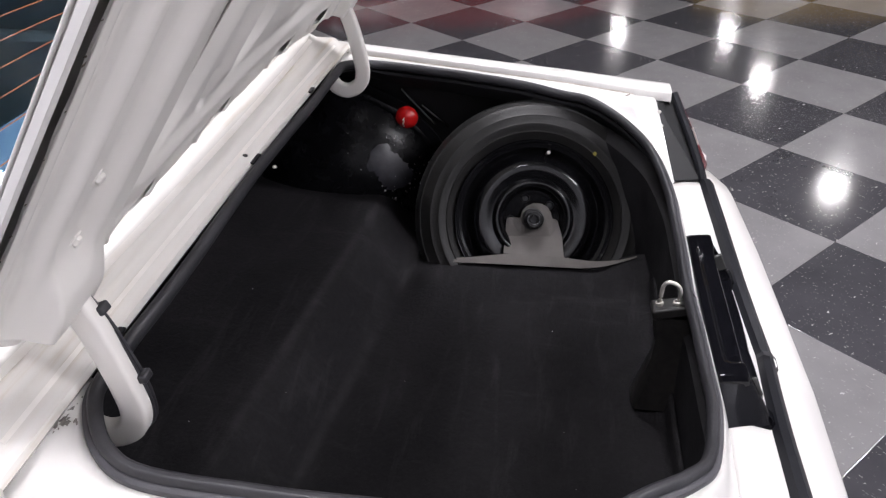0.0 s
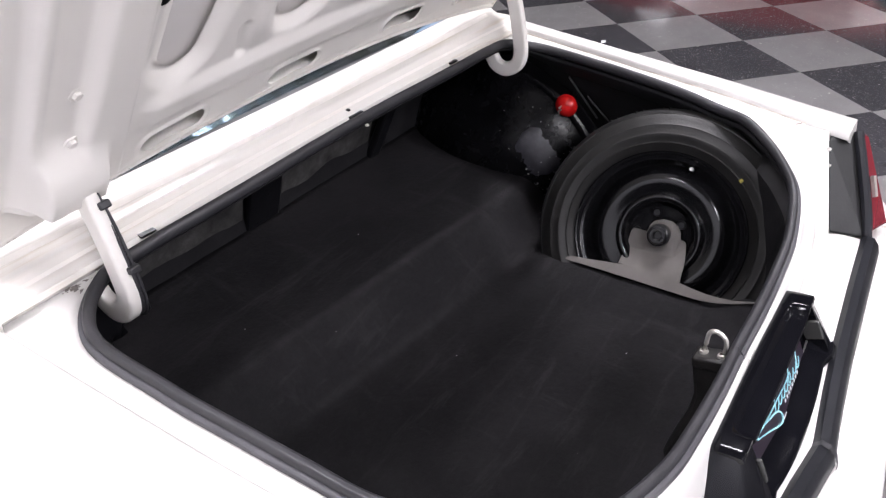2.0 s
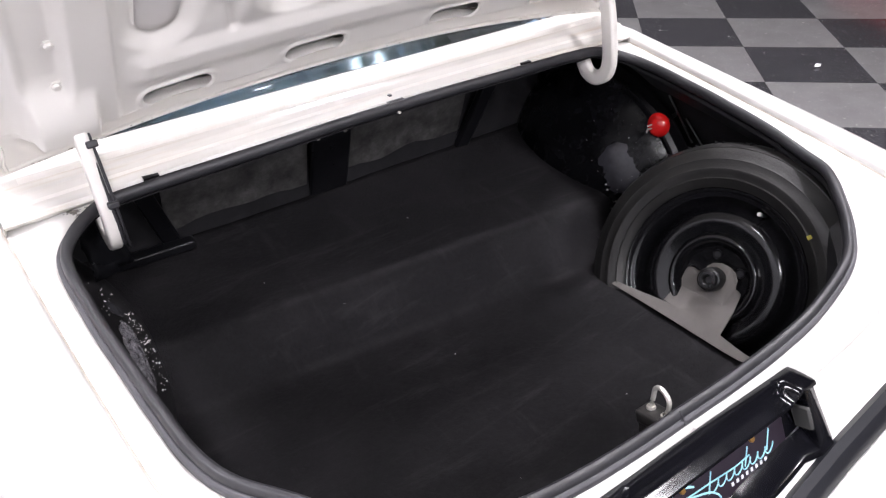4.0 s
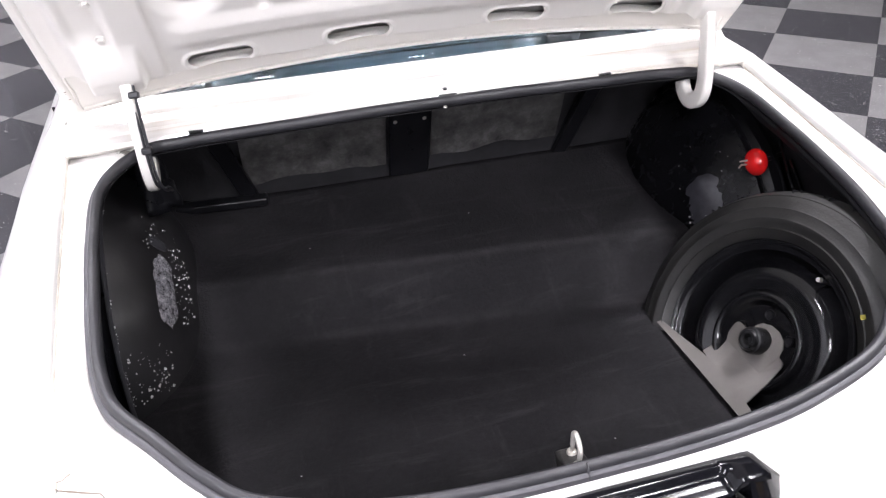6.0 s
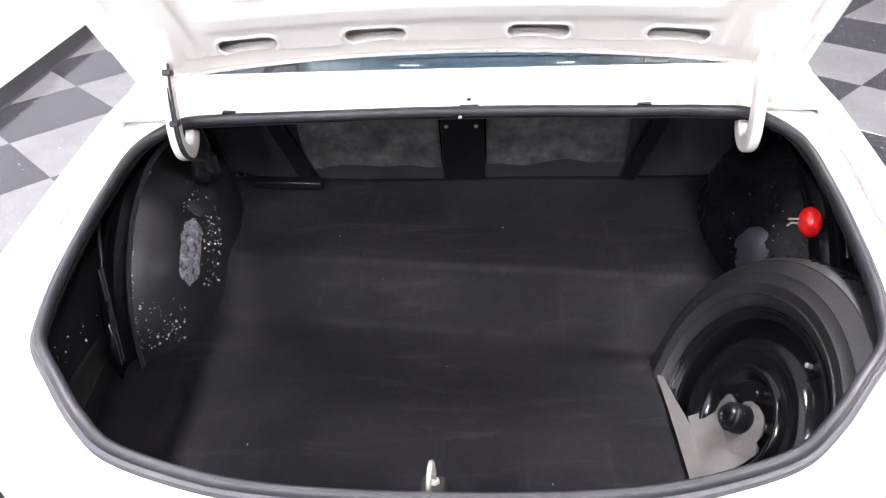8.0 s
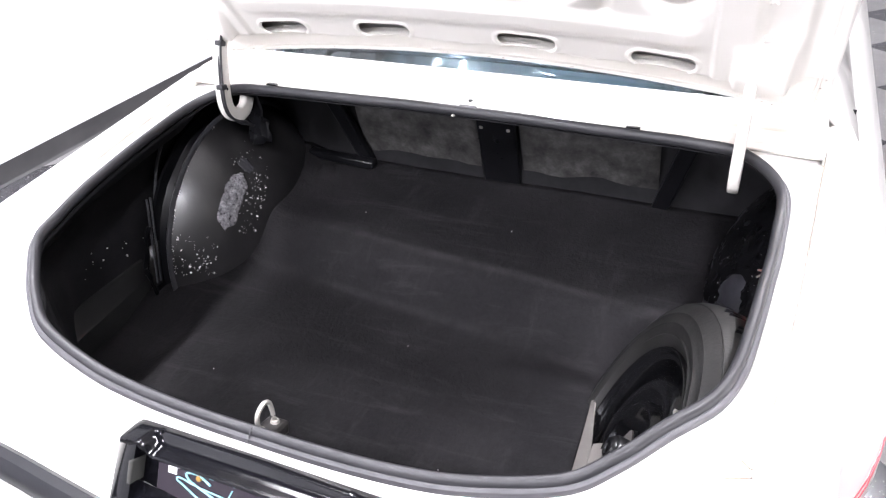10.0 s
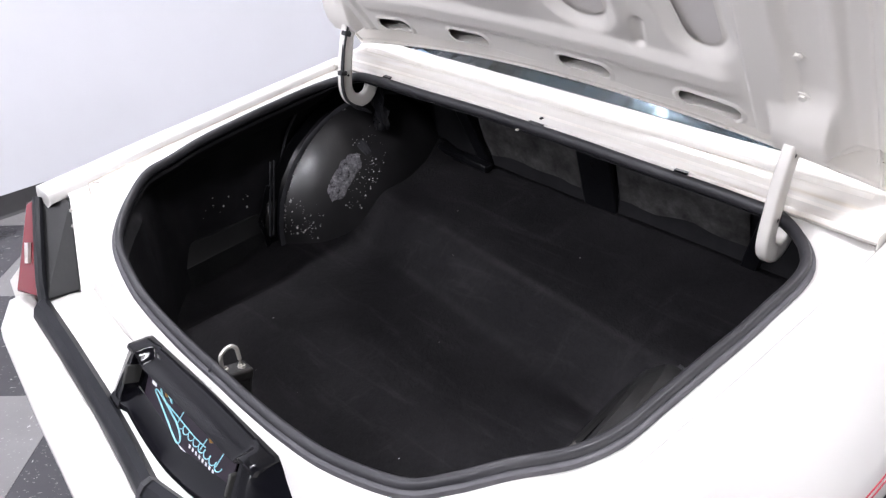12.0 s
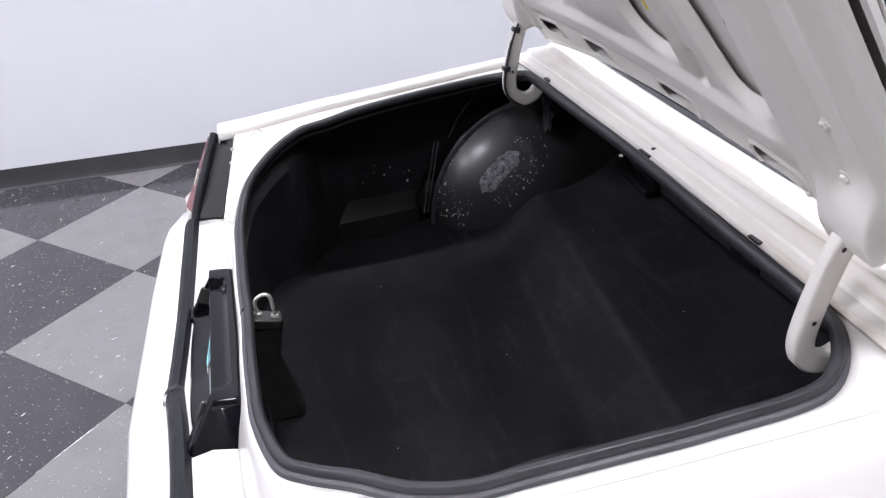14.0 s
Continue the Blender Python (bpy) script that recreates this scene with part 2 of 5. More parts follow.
def tile_material(name, a, b, fleck, dark_fleck):
    """Vinyl composition tile: soft mottling with short pale and dark flecks."""
    m = material(name, a, 0.16, spec=0.5)
    c = node(m, "ShaderNodeTexCoord")
    info = node(m, "ShaderNodeObjectInfo")
    shift = node(m, "ShaderNodeVectorMath")
    shift.operation = "MULTIPLY_ADD"
    shift.inputs[1].default_value = (1, 1, 1)
    spread = node(m, "ShaderNodeCombineXYZ")
    for axis, k in zip("XYZ", (37.0, 91.0, 53.0)):
        mul = node(m, "ShaderNodeMath")
        mul.operation = "MULTIPLY"
        mul.inputs[1].default_value = k
        m.node_tree.links.new(info.outputs["Random"], mul.inputs[0])
        m.node_tree.links.new(mul.outputs[0], spread.inputs[axis])
    m.node_tree.links.new(c.outputs["Object"], shift.inputs[0])
    m.node_tree.links.new(spread.outputs[0], shift.inputs[2])

    def field(scale, stretch, detail=3.0):
        mapping = node(m, "ShaderNodeMapping")
        mapping.inputs["Scale"].default_value = stretch
        n = node(m, "ShaderNodeTexNoise", Scale=scale, Detail=detail, Roughness=0.6)
        m.node_tree.links.new(shift.outputs[0], mapping.inputs["Vector"])
        m.node_tree.links.new(mapping.outputs[0], n.inputs["Vector"])
        return n.outputs["Fac"]

    out = ramp(m, field(5, (1, 1, 1), 6), [(0.3, a), (0.7, b)])
    out = mixed(m, ramp(m, field(60, (1, 0.5, 1), 2), [(0.70, (0, 0, 0)), (0.74, (1, 1, 1))]), out, fleck)
    out = mixed(m, ramp(m, field(45, (0.5, 1, 1), 2), [(0.70, (0, 0, 0)), (0.76, (0.6, 0.6, 0.6))]), out, dark_fleck)
    out = mixed(m, ramp(m, field(125, (0.6, 1, 1), 1), [(0.68, (0, 0, 0)), (0.73, (0.45, 0.45, 0.45))]), out, fleck)
    colour(m, out)
    roughness(m, field(3, (1, 1, 1), 5), 0.06, 0.17)
    return m


tile_light = tile_material("light_grey_tile", (0.180, 0.174, 0.174), (0.215, 0.209, 0.209), (0.42, 0.41, 0.40), (0.14, 0.135, 0.135))
tile_dark = tile_material("charcoal_tile", (0.042, 0.041, 0.046), (0.058, 0.056, 0.062), (0.40, 0.39, 0.37), (0.02, 0.02, 0.022))
grout = material("tile_joint", (0.06, 0.06, 0.06), 0.7)


# ---- mesh tools ----
def finish(name, bm, mat, parent=None, label="", smooth=True, sharp=35):
    mesh = bpy.data.meshes.new(name)
    bmesh.ops.recalc_face_normals(bm, faces=bm.faces)
    bm.to_mesh(mesh)
    bm.free()
    mesh.materials.append(mat)
    if smooth:
        mesh.shade_smooth()
        mesh.set_sharp_from_angle(angle=radians(sharp))
    ob = new(name, mesh)
    ob.parent = parent
    if label:
        ob["label"] = label
    return ob


def part(name, bm, mat, parent, label="", smooth=True, sharp=35):
    return finish(name, bm, mat, parent, label, smooth, sharp)


def thing(name, label, category, at=(0, 0, 0), group=""):
    ob = new(name)
    ob.location = at
    ob.empty_display_size = 0.1
    return tagged(ob, label, category, group)


def solid(ob, thickness, offset=-1.0):
    s = ob.modifiers.new("thickness", "SOLIDIFY")
    s.thickness, s.offset = thickness, offset
    return ob


def rounded(ob, width, segments=2, angle=40):
    b = ob.modifiers.new("rounded_edges", "BEVEL")
    b.width, b.segments, b.limit_method, b.angle_limit = width, segments, "ANGLE", radians(angle)
    return ob


def smooth_line(points, sub=6, closed=False):
    """A smooth curve through the points."""
    p = [Vector(q) for q in points]
    n = len(p)
    out = []
    for i in range(n if closed else n - 1):
        if closed:
            a, b, c, d = p[i - 1], p[i], p[(i + 1) % n], p[(i + 2) % n]
        else:
            a, b, c, d = p[max(i - 1, 0)], p[i], p[i + 1], p[min(i + 2, n - 1)]
        for k in range(sub):
            u = k / sub
            out.append(0.5 * (2 * b + (c - a) * u + (2 * a - 5 * b + 4 * c - d) * u * u + (3 * b - a - 3 * c + d) * u ** 3))
    if not closed:
        out.append(p[-1])
    return out


def spread(points, n):
    """n points at even steps along a line of points."""
    p = [Vector(q) for q in points]
    lengths = [0.0]
    for a, b in zip(p, p[1:]):
        lengths.append(lengths[-1] + (b - a).length)
    out, j = [], 0
    for i in range(n):
        s = lengths[-1] * i / (n - 1)
        while j < len(p) - 2 and lengths[j + 1] < s:
            j += 1
        span = lengths[j + 1] - lengths[j]
        out.append(p[j].lerp(p[j + 1], 0 if span == 0 else (s - lengths[j]) / span))
    return out


def loft(rows, closed_rows=False, closed_cols=False, bm=None):
    """A sheet through rows of points."""
    bm = bm or bmesh.new()
    grid = [[bm.verts.new(q) for q in row] for row in rows]
    nr, nc = len(grid), len(grid[0])
    for i in range(nr if closed_rows else nr - 1):
        for j in range(nc if closed_cols else nc - 1):
            q = [grid[i][j], grid[i][(j + 1) % nc], grid[(i + 1) % nr][(j + 1) % nc], grid[(i + 1) % nr][j]]
            if len({tuple(v.co) for v in q}) >= 3:
                bm.faces.new(q)
    return bm


def box(x0, x1, y0, y1, z0, z1, bm=None, m=None):
    bm = bm or bmesh.new()
    v = [bm.verts.new((m or Matrix()) @ Vector((x, y, z))) for z in (z0, z1) for y in (y0, y1) for x in (x0, x1)]
    for f in ((0, 2, 3, 1), (4, 5, 7, 6), (0, 1, 5, 4), (2, 6, 7, 3), (0, 4, 6, 2), (1, 3, 7, 5)):
        bm.faces.new([v[i] for i in f])
    return bm


def hull(points, bm=None):
    bm = bm or bmesh.new()
    vs = [bm.verts.new(p) for p in points]
    bmesh.ops.convex_hull(bm, input=vs)
    return bm


def tube(path, radius, sides=10, closed=False, flat=1.0, bm=None, up=(0, 0, 1)):
    """A round or flattened bar along a path."""
    p = [Vector(q) for q in path]
    n = len(p)
    rows = []
    for i, q in enumerate(p):
        t = (p[(i + 1) % n] - p[i - 1]) if closed else (p[min(i + 1, n - 1)] - p[max(i - 1, 0)])
        t.normalize()
        side = t.cross(Vector(up))
        if side.length < 1e-4:
            side = t.cross(Vector((1, 0, 0)))
        side.normalize()
        lift = side.cross(t)
        r = radius(i / (n - 1)) if callable(radius) else radius
        rows.append([q + side * math.cos(a) * r + lift * math.sin(a) * r * flat for a in (2 * math.pi * k / sides for k in range(sides))])
    bm = loft(rows, closed_rows=closed, closed_cols=True, bm=bm)
    if not closed:
        bm.verts.ensure_lookup_table()
        base = len(bm.verts) - n * sides
        bm.faces.new([bm.verts[base + k] for k in range(sides)][::-1])
        bm.faces.new([bm.verts[base + (n - 1) * sides + k] for k in range(sides)])
    return bm


def spun(profile, m, steps=64, bm=None):
    """A profile of (radius, height) turned round the z axis of the pose m."""
    rows = [[m @ Vector((r * math.cos(a), r * math.sin(a), h)) for r, h in profile] for a in (2 * math.pi * k / steps for k in range(steps))]
    bm = loft(rows, closed_rows=True, bm=bm)
    bmesh.ops.remove_doubles(bm, verts=bm.verts, dist=1e-5)
    return bm


# ---- the room ----
TILE, SPIN, ORIGIN = 0.6096, radians(46.93), (-2.008, -1.0076)
EAST, SOUTH, NORTH, WEST = 24.0, -8.0, 9.0, -3.35
WALL = Matrix.Translation((-2.72, 0, 0)) @ pose(0, 0, 0, 0, 0, 3.15)
room_floor = tagged(finish("floor", box(WEST - 0.2, EAST, SOUTH, NORTH, -0.2, -0.006), grout), "grey and charcoal chequered vinyl tile floor", "floor", kind="structure")


def wall(name, x0, x1, y0, y1, label, mat=None):
    return tagged(finish(name, box(x0, x1, y0, y1, -0.004, CEIL), mat or wall_paint, smooth=False), label, "wall", kind="structure")


wall("wall_west", -0.8, 0.0, SOUTH - 0.6, NORTH + 0.6, "plain white painted wall with charcoal base").matrix_basis = WALL
# unseen walls added to close the hall, grey to keep gloss black reflections dim
wall("wall_east", EAST, EAST + 0.8, SOUTH, NORTH, "unseen grey wall added to close the hall", grey_wall)
wall("wall_south", WEST - 0.8, EAST + 0.8, SOUTH - 0.8, SOUTH, "unseen grey wall added to close the hall", grey_wall)
wall("wall_north", WEST - 0.8, EAST + 0.8, NORTH, NORTH + 0.8, "unseen grey wall added to close the hall", grey_wall)
tagged(finish("ceiling", box(WEST - 0.8, EAST + 0.8, SOUTH - 0.8, NORTH + 0.8, CEIL, CEIL + 0.15), ceiling_paint, smooth=False), "dark grey painted ceiling", "ceiling", kind="structure")
cove = [Vector((0.0015, 0, 0.105)), Vector((0.005, 0, 0.105)), Vector((0.006, 0, 0.03)), Vector((0.012, 0, 0.01)), Vector((0.028, 0, 0.0015)), Vector((0.0015, 0, 0.0015))]
skirting = loft([[Vector((q.x, y, q.z)) for q in cove] for y in (SOUTH, -4, -2, 0, 2, 4, NORTH)], closed_cols=True)
tagged(finish("baseboard", skirting, base_vinyl), "charcoal vinyl cove base along the wall", "baseboard", kind="structure").matrix_basis = WALL

# ceiling fixtures
fixture = thing("ceiling_light", "long white ceiling light with a bright diffuser", "lamp", (LAMPS[0][0], LAMPS[0][1], CEIL), "ceiling lights")
part("housing", box(-0.2, 0.2, -0.66, 0.66, -0.10, 0.0), fixture_white, fixture)
part("diffuser", box(-0.18, 0.18, -0.63, 0.63, -0.115, -0.1005), glow, fixture, "bright diffuser")
for lx, ly, watts in LAMPS[1:]:
    copy_thing(fixture, pose(lx, ly, CEIL))

# round high-bay lights further down the hall
bay = thing("high_bay_light", "round high-bay ceiling light with a bright lens", "lamp", (14.33, -3.75, CEIL), "high-bay lights")
part("housing", spun([(0, 0), (0.06, 0), (0.10, -0.05), (0.20, -0.10), (0.21, -0.13), (0.19, -0.13), (0.0, -0.12)], Matrix(), 24), fixture_white, bay)
part("diffuser", spun([(0, -0.135), (0.15, -0.135), (0.18, -0.128)], Matrix(), 24), bay_glow, bay, "bright lens")
for lx, ly in ((17.46, -3.58), (17.43, -1.05), (17.39, 2.78), (9.70, -3.93), (20.5, 4.37), (19.34, 5.56)):
    copy_thing(bay, pose(lx, ly, CEIL))

# ---- the car's tail ----
car = thing("car", "white two-door car with its trunk lid open", "car")

# the trunk opening, from the middle of its front edge round the right side to the middle of its rear edge
EDGE = [(0.0, 0.838, 0.9395), (0.147, 0.834, 0.941), (0.31, 0.829, 0.940), (0.43, 0.829, 0.938), (0.545, 0.834, 0.933), (0.652, 0.826, 0.925),
        (0.7355, 0.741, 0.902), (0.741, 0.567, 0.887), (0.7315, 0.42, 0.875), (0.723, 0.32, 0.8645), (0.711, 0.229, 0.850), (0.685, 0.151, 0.846), (0.628, 0.0825, 0.833), (0.570, 0.022, 0.808), (0.502, -0.022, 0.781),
        (0.366, -0.0515, 0.753), (0.250, -0.058, 0.734), (0.121, -0.060, 0.7255), (0.0, -0.058, 0.721)]
ring = smooth_line(EDGE + [(-x, y, z) for x, y, z in EDGE[-2:0:-1]], 8, closed=True)
N = len(ring)
half = ring[:N // 2 + 1]
inward = []
for i in range(N):
    t = ring[(i + 1) % N] - ring[i - 1]
    inward.append(Vector((t.y, -t.x, 0)).normalized())


# outer line of the deck: cowl corner, crease, seam, fold over the bumper
CREASE, CORNER, SEAM, FOLD = [(0.797, 0.875, 0.916), (0.786, 0.66, 0.899), (0.772, 0.425, 0.881), (0.757, 0.22, 0.867), (0.735, 0.034, 0.851)], (0.682, 0.018, 0.845), (0.588, -0.066, 0.655), [(0.45, -0.082, 0.655), (0.30, -0.089, 0.650), (0.15, -0.094, 0.640), (0.0, -0.098, 0.630)]
STRIP = [(0.632, -0.165, 0.648), (0.45, -0.174, 0.632), (0.25, -0.186, 0.607), (0.12, -0.198, 0.588), (0.0, -0.212, 0.568)]


def side_of(s):
    """Everything on one side of the car's deck; s is 1 on the right and -1 on the left."""
    def f(points):
        return [Vector((s * p[0], p[1], p[2])) for p in points]

    start = next(i for i, p in enumerate(half) if p.x > 0.60)
    turn = next(i for i, p in enumerate(half) if p.x > 0.6 and p.y < 0.235)
    bend = next(i for i, p in enumerate(half) if p.y < 0.02)
    a, b, c = half[start:turn + 1], half[turn:bend + 1], half[bend:]
    corner = [(0.60, 0.866, 0.944), (0.70, 0.872, 0.932), CREASE[0]]
    lead = 10
    outer_a = spread(corner, lead) + spread(CREASE, len(a) - lead + 1)[1:]
    outer_b = spread([CREASE[-1], CORNER, SEAM], len(b))
    outer_c = spread([SEAM] + FOLD, len(c))
    inner, outer = a + b[1:] + c[1:], outer_a + outer_b[1:] + outer_c[1:]
    rows = []
    for k in range(7):
        u = k / 6
        row = []
        for i, (p, q) in enumerate(zip(inner, outer)):
            r = (p - Vector((0, 0, 0.005))).lerp(q, u)
            sag = max(0.0, min(1.0, (i - len(a) + 6) / 10)) * (p.z - q.z)
            r.z += math.sin(math.pi * u) * 0.13 * max(0.0, sag) * (1 if u < 0.5 else 0.5)
            row.append(r)
        rows.append(f(row))
    ob = part("deck_panel", loft(rows), white_paint, car, sharp=60)
    solid(ob, 0.006, 0)
    # fin along the top of the rear wing and the wing's side
    ridge = spread(CREASE, 14)
    rows = []
    for i, p in enumerate(ridge):
        u = i / 13
        w = 0.092 - 0.02 * u
        top, belly = 0.853 - 0.024 * u ** 2, 0.968 - 0.165 * u ** 4
        rows.append(f([p + Vector((0.002, 0, -0.007)), p + Vector((0.004, 0, 0.0)), p + Vector((0.006, 0, 0.014)), p + Vector((0.012, 0, 0.019)), (0.5 * (p.x + 0.02 + top), p.y, p.z + 0.020),
                       (top - 0.008, p.y, p.z + 0.013), (top + 0.004, p.y, p.z - 0.002), (top + (belly - top) * 0.45, p.y, p.z - 0.06), (belly - 0.012, p.y, 0.76), (belly, p.y, 0.66), (belly - 0.02, p.y, 0.52), (belly - 0.08, p.y, 0.32)]))
    y0 = [[Vector((q.x, 0.875 + d, q.z)) for q in rows[0]] for d in (1.9, 1.2, 0.6, 0.25)]
    tail = [[Vector((q.x - s * 0.012, -0.064 - (0.1 if j > 8 else 0.0) - 0.012 * max(0, j - 6), q.z - 0.004)) for j, q in enumerate(rows[-1])]]
    wing = loft(y0 + rows + tail)
    wing.verts.ensure_lookup_table()
    wing.faces.new([wing.verts[len(wing.verts) - 12 + k] for k in range(0, 8)])
    ob = part("rear_wing", wing, white_paint, car, sharp=50)
    solid(ob, 0.005, 0)
    for drop, mat_line in ((0.0, stripe_red), (0.016, stripe_red)):
        part("pinstripe", tube([rows[0][9].lerp(rows[0][8], 0.45 - drop * 10) + Vector((s * 0.0028, d, 0)) for d in (1.8, 0.9, 0.2)] + [row[9].lerp(row[8], 0.45 - drop * 10) + Vector((s * 0.0028, 0, 0)) for row in rows[1:-1]], 0.0016, 6), mat_line, car, "thin red pinstripe")
    part("panel_gap", tube(f([(q.x + 0.002, q.y, q.z + 0.003) for q in ridge]), 0.0029, 6), seam_dust, car, "brown dust in the panel gap")
    part("panel_gap", tube(f([CREASE[-1], (0.71, 0.025, 0.8495), CORNER, (0.655, -0.004, 0.79), (0.62, -0.038, 0.722), SEAM]), 0.0014, 6), gap_grime, car)
    part("hairline_crack", tube(f([(0.742, 0.043, 0.8555), (0.730, 0.046, 0.8545), (0.720, 0.056, 0.8545)]), 0.0011, 5), gap_grime, car)
    # tail lamp pod
    pod = f([(0.703, -0.026, 0.845), (0.610, -0.093, 0.655), (0.782, -0.071, 0.842), (0.640, -0.166, 0.648)])
    part("pod_edge", loft([f([CREASE[-1], CORNER, SEAM]), f([(0.744, -0.018, 0.852), (0.703, -0.026, 0.8465), (0.610, -0.093, 0.6525)])]), white_paint, car)
    lamp = part("tail_lamp", hull(pod + f([(0.80, -0.02, 0.825), (0.72, -0.1, 0.63)])), matt_black, car, "vertical tail lamp with black side panel", smooth=False)
    rounded(lamp, 0.006, 2)
    lens = hull(f([(0.785, -0.080, 0.845), (0.812, -0.098, 0.830), (0.657, -0.174, 0.655), (0.750, -0.202, 0.643), (0.79, -0.05, 0.825), (0.70, -0.12, 0.64), (0.82, -0.06, 0.81), (0.75, -0.15, 0.64)]))
    rounded(part("lens", lens, lens_red, lamp, "dark red lens"), 0.006, 3)
    part("emblem", box(-0.008, 0.008, -0.004, 0.004, -0.025, 0.025, m=Matrix.Translation((s * 0.742, -0.148, 0.735)) @ pose(0, 0, 0, -27, s * 14, s * -16)), zinc, lamp, "small chrome emblem")
    frame_line = [(0.782, -0.078, 0.843), (0.727, -0.116, 0.773), (0.672, -0.155, 0.694), (0.642, -0.172, 0.648)]
    part("trim", tube(smooth_line(f(frame_line), 5), 0.012, 8), strip_rubber, lamp, "black rubber edge trim")
    for yy, zz in ((-0.035, 0.825), (-0.045, 0.79), (-0.085, 0.70)):
        base = 0.700 + (zz - 0.845) * 0.56
        part("screw", spun([(0, 0.003), (0.004, 0.003), (0.005, 0)], pose(s * (base + (-yy - 0.03) * 0.9 - 0.004), yy, zz, 0, -s * 70, 0), 8), zinc, lamp)
    return ob


for sign in (1, -1):
    side_of(sign)

# ledge, rubber strip and bumper, across the whole width
def across(points):
    return [Vector(p) for p in points] + [Vector((-p[0], p[1], p[2])) for p in reversed(points[:-1])]


fold = spread(across([SEAM] + FOLD), 41)
strip = spread(across(STRIP), 41)
solid(part("rear_ledge", loft([fold, [a.lerp(b, 0.5) + Vector((0, 0, 0.006)) for a, b in zip(fold, strip)], strip, [p + Vector((0, -0.004, -0.03)) for p in strip]]), white_paint, car), 0.005, 0)
bumper = part("bumper", bmesh.new(), white_paint, car)
outer = spread(across([(0.80, -0.215, 0.600), (0.72, -0.262, 0.588), (0.45, -0.292, 0.560), (0.25, -0.31, 0.535), (0.0, -0.335, 0.498)]), 41)
lip = [p + Vector((0, -0.02, -0.022)) for p in strip]
lip[0], lip[-1] = Vector((0.74, -0.172, 0.622)), Vector((-0.74, -0.172, 0.622))
rows = [lip, [a.lerp(b, 0.5) + Vector((0, 0, 0.008)) for a, b in zip(lip, outer)], outer, [p + Vector((0, -0.008, -0.012)) for p in outer],
        [p + Vector((0, -0.01, -0.09)) for p in outer], [p + Vector((0, 0.03, -0.16)) for p in outer], [p + Vector((0, 0.12, -0.18)) for p in outer]]
shell = loft(rows)
shell.to_mesh(bumper.data)
bumper.data.shade_smooth()
bumper.data.set_sharp_from_angle(angle=radians(40))
solid(bumper, 0.005, 0)
profile = [(0.005, 0.004), (-0.006, 0.016), (-0.022, 0.013), (-0.034, 0.0), (-0.041, -0.020), (-0.039, -0.034), (-0.005, -0.02)]
part("rubber_strip", loft([[p + Vector((0, y, z)) for y, z in profile] for p in strip], closed_cols=True), strip_rubber, bumper, "black rubber strip")
part("joint_cover", loft([[Vector((x, strip[20].y + y * 1.08 - 0.001, strip[20].z + z * 1.08 + 0.002)) for y, z in profile] for x in (-0.006, -0.003, 0.005, 0.008)], closed_cols=True), rubber, bumper)

# cowl between the trunk and the rear window
COWL = [(0.842, 0.942), (0.8375, 0.950), (0.841, 0.9575), (0.862, 0.9625), (0.870, 0.967), (0.878, 0.974), (0.890, 0.975), (0.905, 0.975), (0.918, 0.981), (0.932, 0.989), (0.95, 0.992), (0.97, 0.991), (0.99, 0.98), (1.0, 0.955)]
rows = []
for k in range(33):
    x = -0.792 + 1.584 * k / 32
    e = abs(x) / 0.775
    rows.append([Vector((x, y + 0.030 * e ** 2 * (1 if j > 6 else 0.15), z - 0.014 * e ** 2)) for j, (y, z) in enumerate(COWL)])
for k, x in ((0, -0.8), (-1, 0.8)):
    end = [Vector((x, q.y, min(q.z, 0.90) - 0.02)) for q in rows[k]]
    rows = [end] + rows if k == 0 else rows + [end]
solid(part("cowl_panel", loft(rows), cowl_paint, car, "white cowl panel with brown stains", sharp=50), 0.004, 0)
# cream strips laid along the two channels of the cowl
for j0, mat in ((3, gutter_cream), (7, gutter_cream)):
    part("channel_line", loft([[row[j0] + Vector((0, 0, 0.0032)), row[j0].lerp(row[j0 + 1], 0.5) + Vector((0, -0.001, 0.0036)), row[j0 + 1] + Vector((0, -0.0025, 0.0030))] for row in rows[2:-2]]), mat, car, "cream strip in the drip channel")
for s in (1, -1):
    part("cowl_end", box(-0.055, 0.055, -0.02, 0.02, -0.02, 0.008, m=pose(s * 0.735, 0.888, 0.942, 0, s * 4, s * -4)), cowl_paint, car)
    for dx, dy in ((-0.02, 0.004), (0.018, 0.006)):
        part("bolt", spun([(0, 0.004), (0.005, 0.004), (0.006, 0)], pose(s * 0.735 + dx, 0.882 + dy, 0.9505), 8), black_paint, car)
for s in (1, -1):
    rounded(part("cowl_corner", hull([Vector((s * x, y, z)) for x, y, z in ((0.782, 0.885, 0.935), (0.812, 0.885, 0.918), (0.782, 1.10, 0.95), (0.83, 1.10, 0.93), (0.782, 0.885, 0.86), (0.812, 0.885, 0.86), (0.782, 1.10, 0.86), (0.83, 1.10, 0.86))]), white_paint, car), 0.006)
